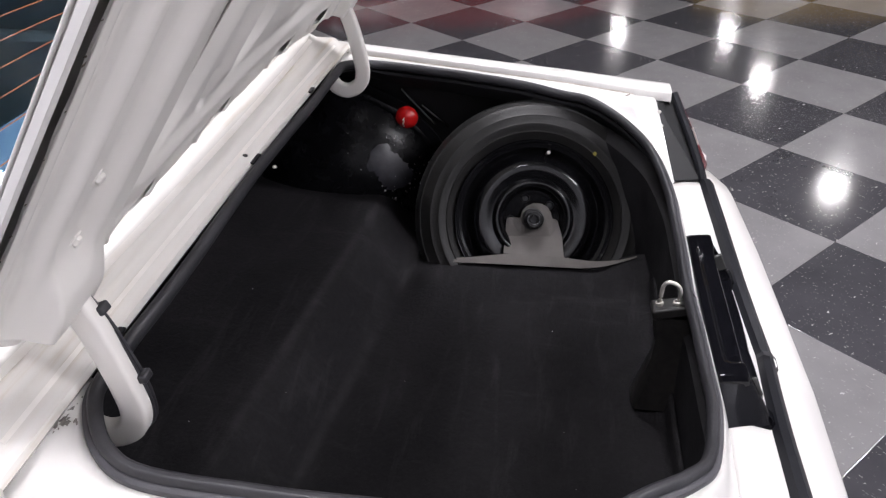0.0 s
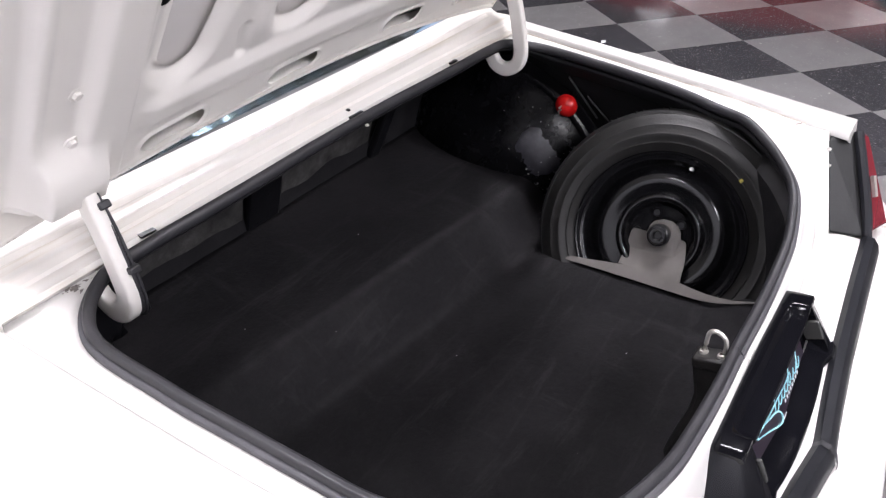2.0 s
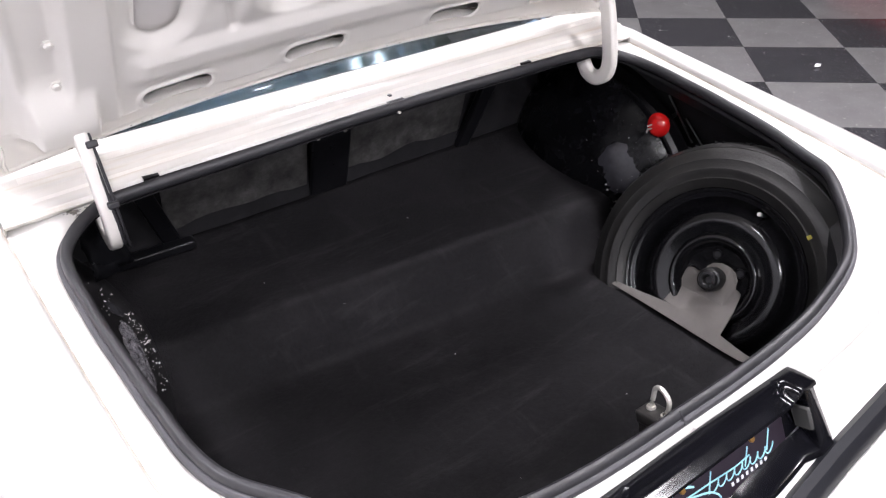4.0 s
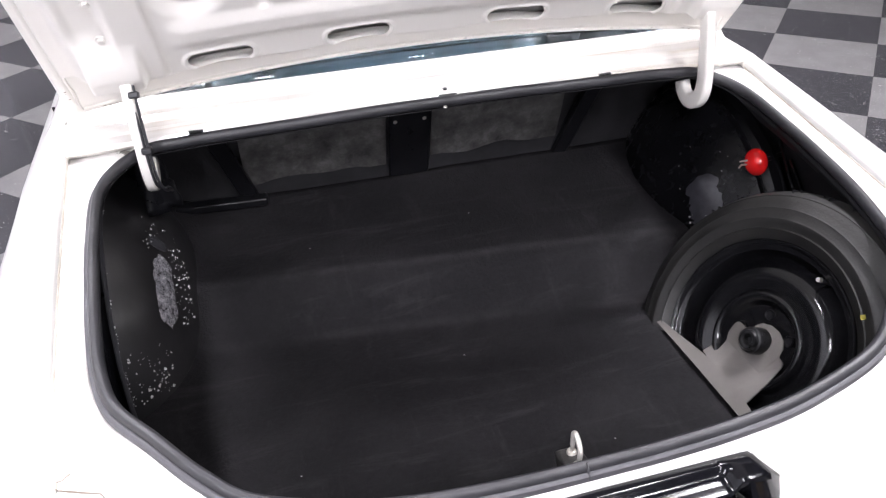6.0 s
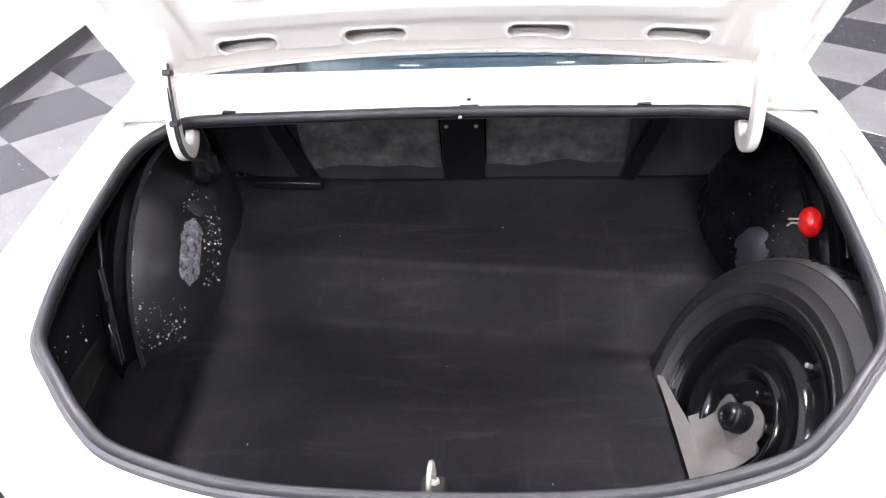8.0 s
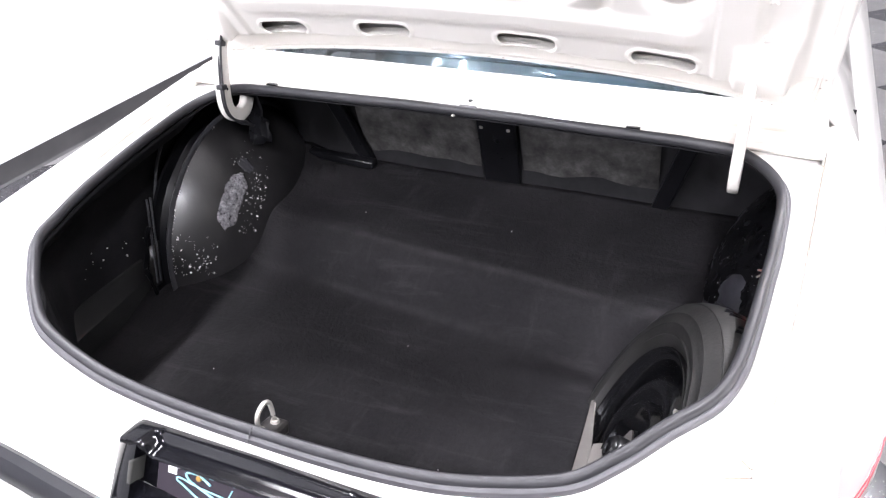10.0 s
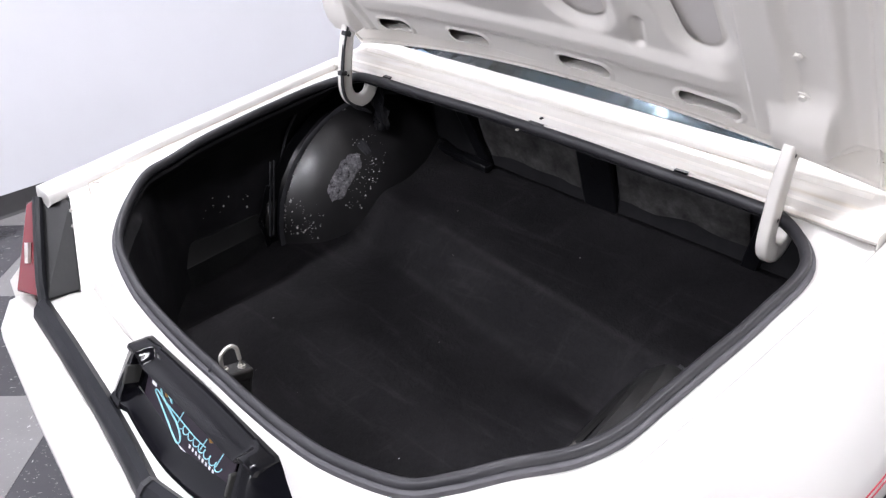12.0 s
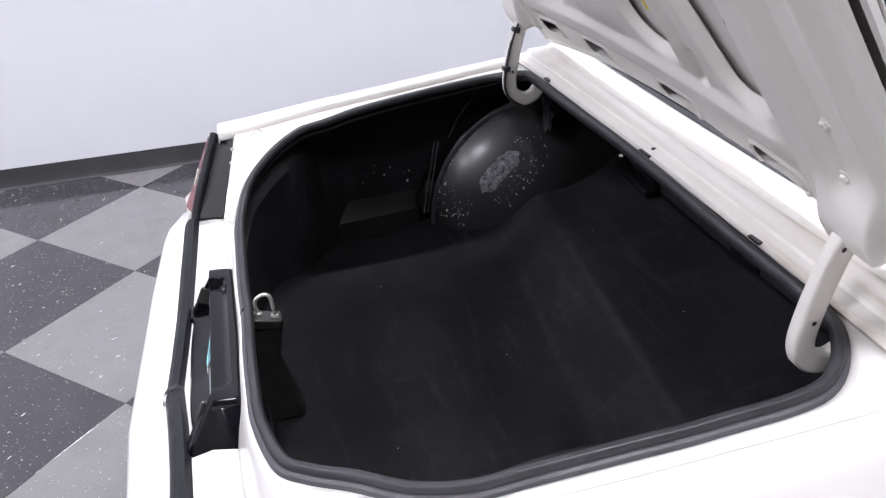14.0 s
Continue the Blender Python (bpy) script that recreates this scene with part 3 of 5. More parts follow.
# torn lower lip of the cowl: dark notches, ragged grime and rust at both ends
for x0, x1, y, z in ((0.002, 0.044, 0.8365, 0.9575), (-0.545, -0.515, 0.8375, 0.952), (0.395, 0.425, 0.8370, 0.954)):
    part("lip_notch", box(x0, x1, y - 0.0045, y + 0.010, z - 0.003, z + 0.0012), black_paint, car, "dark notch in the cowl lip")
rng = random.Random(21)
for s in (1, -1):
    ragged = [Vector((s * x, y, z)) for x, y, z in ((0.628, 0.8435, 0.9395), (0.650, 0.8445, 0.939), (0.681, 0.8445, 0.938), (0.700, 0.849, 0.9375), (0.706, 0.8545, 0.9375), (0.722, 0.8545, 0.937), (0.749, 0.8515, 0.9365), (0.762, 0.847, 0.936), (0.774, 0.845, 0.9355), (0.792, 0.846, 0.935))]
    part("lip_gap", tube(spread(ragged, 40), lambda u: 0.0024 + 0.0016 * math.sin(17 * u) * math.sin(5 * u + 1), 6), gap_grime, car, "dark grimy gap under the ragged cowl lip")
bm = bmesh.new()
for _ in range(30):
    c = Vector((rng.gauss(-0.668, 0.016), rng.gauss(0.845, 0.008), 0.9265 + 0.002 * rng.random()))
    r = 0.0015 + 0.004 * rng.random() ** 2
    hull([c + Vector((rng.uniform(-1.5, 1.5) * r, rng.uniform(-1, 1) * r, rng.uniform(-0.4, 0.5) * r)) for _ in range(9)], bm)
tagged(part("rust_scab", bm, rust_flake, car, "flaking grey-brown rust beside the seal"), kind="stuff")
part("bolt", spun([(0, 0.004), (0.005, 0.003), (0.006, 0)], pose(0.022, 0.857, 0.962), 8), black_paint, car)
part("bolt", spun([(0, 0.004), (0.004, 0.003), (0.005, 0)], pose(0.004, 0.790, 0.950), 8), zinc, car)

# rubber seal round the opening
seal = part("trunk_seal", bmesh.new(), rubber, car, "black rubber weather seal round the opening")
profile = [(0.0065, 0.002), (0.0062, 0.0105), (0.0072, 0.0155), (0.0095, 0.0195), (0.0125, 0.0218), (0.0140, 0.0212), (0.0155, 0.0222), (0.0195, 0.0208), (0.0230, 0.0170), (0.0252, 0.0110), (0.0250, 0.0045), (0.0220, -0.001), (0.012, -0.003)]
shell = loft([[p + w * d + Vector((0, 0, h)) for d, h in profile] for p, w in zip(ring, inward)], closed_rows=True, closed_cols=True)
bmesh.ops.recalc_face_normals(shell, faces=shell.faces)
shell.to_mesh(seal.data)
seal.data.shade_smooth()
lower = loft([[p + w * d + Vector((0, 0, h)) for d, h in ((-0.0010, -0.012), (-0.0018, 0.001), (-0.0008, 0.0065), (0.0020, 0.0090), (0.0050, 0.0098), (0.0072, 0.0090), (0.0085, -0.006))] for p, w in zip(ring, inward)], closed_rows=True, closed_cols=True)
part("seal_flange", lower, flange_rubber, seal, "paler grey outer flange")
part("seal_joint", tube([Vector((-0.018, -0.060, 0.723)), Vector((-0.018, -0.055, 0.732)), Vector((-0.018, -0.046, 0.7425)), Vector((-0.018, -0.036, 0.737))], 0.0018, 6), rubber, seal)

# black inside of the trunk
def ease(v, a, b):
    t = max(0.0, min(1.0, (v - a) / (b - a)))
    return t * t * (3 - 2 * t)


lip_rows = [[], [], [], [], []]
for p, w in zip(ring, inward):
    f = 1 - 0.72 * ease(p.y, 0.70, 0.80)
    for row, d, dz in zip(lip_rows, (0.010, 0.018, 0.018, 0.004, -0.02), (-0.002, -0.004, -0.012, -0.03, -0.055)):
        row.append(p + w * d + Vector((0, 0, -0.004 + dz * f)))
part("opening_flange", loft(lip_rows, closed_cols=True), liner_black, car)


walls = [[], [], [], [], []]
for p, w in zip(ring, inward):
    start = p - w * 0.02 - Vector((0, 0, 0.004 + 0.055 * (1 - 0.72 * ease(p.y, 0.70, 0.80))))
    wide, deep = ease(p.y, 0.07, 0.32), ease(p.y, 0.70, 0.81)
    tx = p.x + (math.copysign(0.846, p.x) - p.x) * wide * (1 if p.y < 0.74 else ease(abs(p.x), 0.0, 0.72))
    ty = p.y + 0.012 * (1 - wide) + (1.165 - p.y) * deep
    rim_z = start.z - 0.012 * (1 - 0.7 * ease(p.y, 0.70, 0.80))
    for row, q in zip(walls, (start, Vector(((start.x + tx) / 2, (start.y + ty) / 2, rim_z)), Vector((tx, ty, rim_z - 0.01)), Vector((tx, ty, 0.5)), Vector((tx * 0.99, ty, 0.2)))):
        row.append(q)
part("trunk_liner", loft(walls, closed_cols=True), liner_black, car, "black painted inner walls of the trunk", sharp=50)
part("trunk_pan", box(-0.86, 0.86, -0.05, 1.25, 0.19, 0.20), black_paint, car)

# wheel arches bulging into the trunk, each with a welded flange and a lower outer shell
for s in (1, -1):
    rows, lip, shell = [], [], []
    for j in range(37):
        a = math.pi * j / 36
        rows.append([Vector((s * (0.87 - 0.275 * math.sin(b)), 0.915 - 0.398 * math.cos(b) * math.cos(a), 0.445 + 0.398 * math.cos(b) * math.sin(a))) for b in (0.40 + (math.pi / 2 - 0.40) * k / 14 for k in range(15))])
        rim = 0.3665 + 0.003 * noise.noise((j * 0.6, s, 1))
        lip.append([Vector((s * x, 0.915 - (rim + d) * math.cos(a), 0.445 + (rim + d) * math.sin(a))) for x, d in ((0.757, 0.0), (0.758, 0.011), (0.7605, 0.0145), (0.764, 0.012), (0.765, -0.004))])
        shell.append([Vector((s * x, 0.915 - (r + 0.004 * noise.noise((j * 0.5, x * 9, s))) * math.cos(a), 0.445 + (r + 0.004 * noise.noise((j * 0.5, x * 9, s))) * math.sin(a))) for x, r in ((0.763, 0.362), (0.785, 0.352), (0.80, 0.365), (0.803, 0.392), (0.812, 0.392), (0.815, 0.36), (0.86, 0.35))])
    skirt = [[Vector((q.x, q.y, 0.22)) for q in rows[0]]] + rows
    arch = part("wheel_arch", loft(skirt), shaded_arch_black if s > 0 else lit_arch_black, car, "black painted wheel arch with bare gritty patches")
    part("arch_flange", loft([[Vector((q.x, q.y, 0.3)) for q in lip[0]]] + lip), shaded_arch_black if s > 0 else dull_patch, arch, "welded arch flange")
    part("outer_shell", loft([[Vector((q.x, q.y, 0.3)) for q in shell[0]]] + shell), black_paint, arch)
    for k, (x, y) in enumerate(((0.80, 0.512),)):
        bend = [Vector((s * (x + 0.004 * math.sin(3 * m + k)), y - 0.004 * m + 0.02 * max(0, m - 3), 0.42 + 0.035 * m)) for m in range(7)]
        part("flange_fold", tube(smooth_line(bend, 3), 0.003, 6, flat=2.4), black_paint, arch)

def on_arch(s, a, b, lift=0.0):
    """A point on a wheel arch: a up from its rear foot, b in from the wing."""
    n = Vector((-s * math.sin(b) * 1.3, -math.cos(b) * math.cos(a), math.cos(b) * math.sin(a))).normalized()
    return Vector((s * (0.87 - 0.275 * math.sin(b)), 0.915 - 0.398 * math.cos(b) * math.cos(a), 0.445 + 0.398 * math.cos(b) * math.sin(a))) + n * lift


def arch_patch(s, a0, a1, b0, b1, mat, label, ragged=0.3, lift=0.005):
    """A worn patch on a wheel arch with an uneven outline."""
    rows = []
    for i in range(25):
        u = -1 + i / 12
        width = (1 - abs(u) ** 8) ** 0.5 if abs(u) < 1 else 0.0
        row = []
        for v in (-1, -0.8, -0.4, 0, 0.4, 0.8, 1):
            a = a0 + (a1 - a0) * (i / 24 + 0.07 * u * noise.noise((v * 1.6, s * 3, 4)))
            edge = 1 + ragged * (noise.noise((i * 0.33, math.copysign(2, v), s)) + 0.5 * noise.noise((i * 1.1, math.copysign(5, v), s)))
            row.append(on_arch(s, a, (b0 + b1) / 2 + (b1 - b0) / 2 * width * v * edge, 0.0006 + lift * (1 - v * v) * width))
        rows.append(row)
    part("bare_patch", loft(rows), mat, car, label)


def chips(s, areas, name):
    bm = bmesh.new()
    rng = random.Random(7 + s)
    for a0, a1, b0, b1, count, big in areas:
        for _ in range(count):
            c = on_arch(s, rng.uniform(a0, a1), rng.uniform(b0, b1), 0.001)
            r = 0.0010 + (big - 0.0010) * rng.random() ** 2.2
            tip = [c + Vector((rng.uniform(-1, 1), rng.uniform(-1, 1), rng.uniform(-1, 1))).normalized() * r * rng.uniform(0.6, 1.2) for _ in range(9)]
            hull(tip, bm)
    tagged(part(name, bm, grit_white, car, "pale flecks of loose paint"), kind="stuff")


arch_patch(-1, 0.50, 1.13, 0.77, 0.94, grit, "gritty bare patch", 0.14, 0.006)
arch_patch(-1, 1.18, 1.31, 0.76, 0.90, dull_patch, "small dull spot", 0.3, 0.002)
arch_patch(1, 0.44, 0.98, 0.70, 0.96, blue_worn, "dull grey worn patch", 0.38, 0.003)
# short pale lines along the left arch's outer edge
for a0, a1 in ((0.10, 0.22), (0.27, 0.36), (0.42, 0.70), (0.76, 0.81), (0.90, 1.06), (1.2, 1.27)):
    part("pale_edge", tube([on_arch(-1, a0 + (a1 - a0) * k / 8, 0.408 + 0.006 * noise.noise((a0 * 9, k * 0.7, 3)), 0.0014) for k in range(9)], 0.0015, 6), flange_rubber if a0 > 0.8 else grit_white, car, "broken pale line along the arch edge")
chips(-1, ((0.03, 0.22, 0.42, 0.75, 34, 0.0075), (0.1, 0.42, 0.42, 0.8, 60, 0.0032), (0.45, 1.25, 0.95, 1.12, 70, 0.0034), (1.1, 1.5, 0.7, 1.05, 30, 0.003), (0.1, 1.4, 0.405, 0.43, 46, 0.0034)), "paint_flecks")
chips(1, ((0.32, 0.62, 0.45, 0.98, 58, 0.0042), (0.2, 0.5, 0.9, 1.1, 14, 0.0036), (0.8, 1.3, 0.5, 1.0, 12, 0.002)), "paint_flecks")

# seat back behind the trunk: fibreboard sheets and black steel posts
def seat_back(x0, x1, z0, z1, n=10):
    rows = []
    for k in range(n + 1):
        x = x0 + (x1 - x0) * k / n
        rows.append([Vector((x, 1.185 - 0.30 * (z - 0.57) + 0.006 * noise.noise((x * 9, z * 9, 2)), z)) for z in (z0 + (z1 - z0) * j / 6 for j in range(7))])
    return loft(rows)


part("bulkhead", loft([[Vector((x, y, z)) for x in (-0.86, 0, 0.86)] for y, z in ((1.22, 0.2), (1.21, 0.58), (1.13, 0.93))]), black_paint, car)
solid(part("backing_board", seat_back(-0.46, -0.072, 0.575, 0.90), fibre, car, "grey fibreboard sheet"), 0.004, 0)
solid(part("backing_board", seat_back(0.056, 0.44, 0.575, 0.90), fibre, car, "grey fibreboard sheet"), 0.004, 0)
post = part("centre_post", box(-0.066, 0.050, -0.012, 0.012, -0.17, 0.19, m=pose(0, 1.125, 0.745, 16.5, 0, 0)), black_paint, car)
rounded(post, 0.006)
for px in (-0.05, 0.03):
    for pz in (0.66, 0.78):
        part("bolt", spun([(0, 0.005), (0.006, 0.005), (0.007, 0)], pose(px, 1.143 - 0.30 * (pz - 0.66), pz, 106, 0, 0), 8), zinc, post)
for s in (1, -1):
    rounded(part("brace", box(-0.022, 0.022, -0.012, 0.012, -0.20, 0.20, m=pose(s * 0.50, 1.11, 0.755, 16, s * 16, 0)), black_paint, car), 0.005)
    if s < 0:
        rounded(part("foot_rail", box(-0.12, 0.12, -0.02, 0.015, -0.012, 0.012, m=pose(s * 0.53, 1.13, 0.60, 0, 0, s * 4)), black_paint, car), 0.005)
    if s > 0:
        continue
    rows = []
    for m in range(9):
        v = m / 8
        rows.append([Vector((s * (0.655 - 0.02 * v + (k - 3) * (0.010 + 0.003 * v) + 0.008 * noise.noise((k * 0.9, m * 0.8, s))), 0.885 + 0.020 * noise.noise((k * 0.8 + 4, m * 0.7, s)), 0.905 - 0.145 * v - 0.004 * k * v)) for k in range(7)])
    solid(part("crumpled_sheet", loft(rows), black_paint, car, "crumpled black sheet flange"), 0.002, 0)

# two slanting stays on the side wall beside the arch
for p, q in (((0.82, 0.70, 0.805), (0.82, 0.60, 0.70)), ((0.828, 0.64, 0.755), (0.828, 0.56, 0.69))):
    part("stay", tube([Vector(p), Vector(q)], 0.0045, 8), rim_black, car, "thin gloss black stay")

# edge of the side lining and two thin rods beside the left arch
edge_line = smooth_line([(-0.815, 0.745, 0.862), (-0.82, 0.730, 0.842), (-0.82, 0.660, 0.768), (-0.82, 0.618, 0.681), (-0.82, 0.576, 0.580), (-0.82, 0.531, 0.495)], 5)
part("liner_edge", tube(edge_line, 0.0042, 8), dull_patch, car, "raised edge of the black side lining")
for dy in (0.0, 0.013):
    part("rod", tube(smooth_line([(-0.802, 0.572 + dy, 0.70), (-0.80, 0.557 + dy, 0.632), (-0.80, 0.545 + dy, 0.57), (-0.798, 0.522 + dy, 0.462)], 4), 0.0032, 8), dull_patch, car, "thin dark rod")
solid(part("flange_plate", loft([[Vector((-0.806, y, z)), Vector((-0.797, y + 0.034, z + 0.004))] for y, z in ((0.505, 0.45), (0.520, 0.52), (0.534, 0.57))]), bracket_metal, car, "brown-black flange plate"), 0.002, 0)

# flecks on the side wall
rng = random.Random(3)
bm = bmesh.new()
for _ in range(13):
    c = Vector((-0.826 - 0.006 * rng.random(), rng.gauss(0.40, 0.07), rng.gauss(0.60, 0.025)))
    r = 0.001 + 0.0035 * rng.random() ** 3
    hull([c + Vector((0.5 * rng.uniform(-1, 1), rng.uniform(-1, 1), rng.uniform(-1, 1))).normalized() * r for _ in range(8)], bm)
tagged(part("paint_flecks", bm, grit_white, car, "pale flecks of loose paint"), kind="stuff")

# hinges
HINGE = [(0.852, 1.175), (0.825, 1.135), (0.803, 1.094), (0.787, 1.05), (0.775, 1.0), (0.767, 0.955), (0.764, 0.92), (0.771, 0.893), (0.790, 0.875), (0.815, 0.868), (0.84, 0.878), (0.855, 0.90)]
for s in (1, -1):
    path = smooth_line([(s * 0.634, y, z) for y, z in HINGE], 5)
    rows = []
    for k, q in enumerate(path):
        t = (path[min(k + 1, len(path) - 1)] - path[max(k - 1, 0)]).normalized()
        n = Vector((0, t.z, -t.y))
        rows.append([q + n * a + Vector((b, 0, 0)) for a, b in ((0.019, 0.007), (0.017, 0.0105), (0.012, 0.0115), (0.0, 0.0105), (-0.012, 0.0115), (-0.017, 0.0105), (-0.019, 0.007), (-0.019, -0.007), (-0.017, -0.0105), (-0.012, -0.0115), (0.012, -0.0115), (0.017, -0.0105), (0.019, -0.007))])
    bar = loft(rows, closed_cols=True)
    bar.verts.ensure_lookup_table()
    bar.faces.new([bar.verts[len(bar.verts) - 13 + k] for k in range(13)])
    arm = part("hinge_arm", bar, lid_paint, car, "white painted gooseneck hinge arm", sharp=50)
    for y, z in ((0.79, 1.075), (0.770, 0.955)):
        part("hole", spun([(0, 0.0006), (0.004, 0.0006)], pose(s * 0.634 + 0.0117, y, z, 0, 90, 0), 10), black_paint, arm)
    if s < 0:
        for shift in (0.0, 0.0065):
            wire = smooth_line([(-0.630 + shift, 0.826, 1.15), (-0.628 + shift, 0.791, 1.095), (-0.627 + shift, 0.771, 1.05), (-0.626 + shift, 0.7575, 1.0), (-0.625 + shift, 0.7485, 0.957), (-0.624 + shift, 0.7455, 0.920), (-0.622 + shift, 0.753, 0.888), (-0.616 + shift, 0.775, 0.866 - shift), (-0.606, 0.80, 0.852 - shift), (-0.605, 0.825, 0.83)], 5)
            part("cable", tube(wire, 0.0030, 8), rubber, arm, "thin black cable")
        for y, z, tilt in ((0.781, 1.072, -24), (0.7515, 0.967, -10)):
            rounded(part("cable_tie", box(-0.010, 0.010, -0.012, 0.010, -0.0065, 0.0065, m=pose(-0.6225, y, z, tilt, 0, 0)), rubber, arm, "black cable tie"), 0.003)

# ---- the raised lid ----
LEAN_BACK = radians(54.5)
LID = Matrix.Translation((0, 0.920, 1.011)) @ Matrix(((1, 0, 0, 0), (0, -math.cos(LEAN_BACK), -math.sin(LEAN_BACK), 0), (0, math.sin(LEAN_BACK), -math.cos(LEAN_BACK), 0), (0, 0, 0, 1)))


def lid_at(u, v, w):
    """u across, v up the lid from its hinge edge, w towards the trunk."""
    bow = 0.018 * (1 - (u / 0.775) ** 2)
    return LID @ Vector((u, v, w - bow))


def capsule(u, v, a, b, r):
    """Distance outside a bar with round ends from a to b."""
    ax, ay, bx, by = *a, *b
    t = max(0, min(1, ((u - ax) * (bx - ax) + (v - ay) * (by - ay)) / ((bx - ax) ** 2 + (by - ay) ** 2)))
    return math.hypot(u - ax - t * (bx - ax), v - ay - t * (by - ay)) - r


def step(d, a, b):
    t = max(0, min(1, (d - a) / (b - a)))
    return t * t * (3 - 2 * t)


def pocket(u, v):
    """Distance outside the pressed windows of the inner panel."""
    w = abs(u)
    outer = min(capsule(w, v, (0.484, 0.345), (0.484 - 0.03 * k, 0.86), 0.036) for k in range(4))
    return min(outer, capsule(w, v, (0.236, 0.385), (0.236, 0.86), 0.062))


SLOTS = [-0.448, -0.169, 0.172, 0.46]


def slot_height(u):
    return 0.165 - 0.10 * u * u


def slot(u, v):
    return min(capsule(u, v, (c - 0.043, slot_height(c - 0.045)), (c + 0.043, slot_height(c + 0.045)), 0.021) for c in SLOTS)


def hinge_edge(u):
    """The curved lower edge of the lid."""
    return 0.040 - 0.075 * (u / 0.78) ** 2


def relief(u, v):
    w = abs(u)
    edge = min(0.775 - w, v - hinge_edge(u), 0.97 - v)
    low = v - (slot_height(u) - 0.032 - 0.006 * math.cos(u * 21))
    h = 0.003 * step(edge, 0.0, 0.012) - 0.003 * (1 - step(abs(edge - 0.018), 0.0, 0.005))
    h += 0.032 * step(0.775 - w, 0.045, 0.085) * step(low, -0.006, 0.007) * step(0.97 - v, 0.045, 0.085)
    h += 0.010 * step(w - 0.553 - 0.03 * max(0, v - 0.1), -0.004, 0.006) * step(v, 0.105, 0.118)
    h -= 0.021 * step(0.046 - abs(w - 0.668), 0.0, 0.026) * step(v, 0.185, 0.27)
    h += 0.012 * (1 - step(abs(w - 0.345 + 0.03 * math.sin(5 * v)), 0.012, 0.045)) * step(v, 0.27, 0.36)
    h += 0.012 * (1 - step(w, 0.06, 0.13)) * step(v, 0.27, 0.36)
    h += 0.011 * (1 - step(abs(v - 0.245 + 0.06 * u * u), 0.012, 0.05)) * step(0.55 - w, 0.0, 0.05)
    h += 0.024 * step(0.060 - abs(w - 0.648), 0.0, 0.014) * step(v, 0.114, 0.122) * (1 - step(v, 0.15, 0.24))
    d = capsule(w, v, (0.352, 0.29), (0.362, 0.345), 0.004)
    h -= 0.006 * (1 - step(d, 0.0, 0.012))
    p = pocket(u, v)
    h -= 0.016 * (1 - step(p, 0.002, 0.040)) - 0.004 * (1 - step(p, -0.001, 0.007))
    s = slot(u, v)
    h += 0.004 * (1 - step(abs(s - 0.006), 0.0, 0.006))
    return h


NU, NV = 420, 236
inner = bmesh.new()
grid = []
cell = 1.55 / NU
for j in range(NV + 1):
    row = []
    for i in range(NU + 1):
        u = -0.775 + cell * i
        v = hinge_edge(u) + (0.97 - hinge_edge(u)) * (j / NV) ** 1.25
        uu, vv = u, v
        for edge in (slot, pocket):
            d = edge(u, v)
            if abs(d) < cell * 0.7:
                e = 1e-4
                uu, vv = u - (edge(u + e, v) - d) / e * d, v - (edge(u, v + e) - d) / e * d
        row.append((inner.verts.new(lid_at(uu, vv, relief(uu, vv))), min(slot(uu, vv), pocket(uu, vv))))
    grid.append(row)
for j in range(NV):
    for i in range(NU):
        q = (grid[j][i], grid[j][i + 1], grid[j + 1][i + 1], grid[j + 1][i])
        if max(s for _, s in q) > 1e-5:
            inner.faces.new([v for v, _ in q])
inner.verts.ensure_lookup_table()
bmesh.ops.delete(inner, geom=[v for v in inner.verts if not v.link_faces], context="VERTS")
lid = part("trunk_lid", inner, lid_paint, car, "raised trunk lid with pressed cream-white inner panel", sharp=60)
for s in (1, -1):
    cap = hull([lid_at(s * u, v, w) for u, v, w in ((0.610, 0.118, 0.054), (0.616, 0.118, 0.062), (0.668, 0.118, 0.062), (0.674, 0.118, 0.054), (0.606, 0.118, 0.01), (0.680, 0.118, 0.01), (0.618, 0.15, 0.056), (0.664, 0.15, 0.056), (0.606, 0.23, 0.012), (0.680, 0.23, 0.012), (0.625, 0.23, 0.024), (0.660, 0.23, 0.024))])
    rounded(part("hinge_box", cap, lid_paint, lid, "pressed hinge box"), 0.005, 3)
    for u0, u1 in ((0.13, 0.32), (0.345, 0.54)):
        floor_sheet = loft([[lid_at(s * (u0 + (u1 - u0) * i / 6), 0.28 + 0.66 * j / 10, 0.0125) for i in range(7)] for j in range(11)])
        part("outer_panel", floor_sheet, skin_paint, lid, "dull grey-white back of the outer panel")
skin = loft([[lid_at(-0.78 + 1.56 * i / 40, v + max(0, 1 - max(0, v) * 4) * hinge_edge(-0.78 + 1.56 * i / 40), w) for i in range(41)] for v, w in ((0.0, 0.0), (-0.006, -0.003), (-0.006, -0.008), (0.25, -0.014), (0.6, -0.017), (0.976, -0.014), (0.978, -0.004), (0.97, 0.0))])
solid(part("outer_skin", skin, white_paint, lid), 0.002, 0)
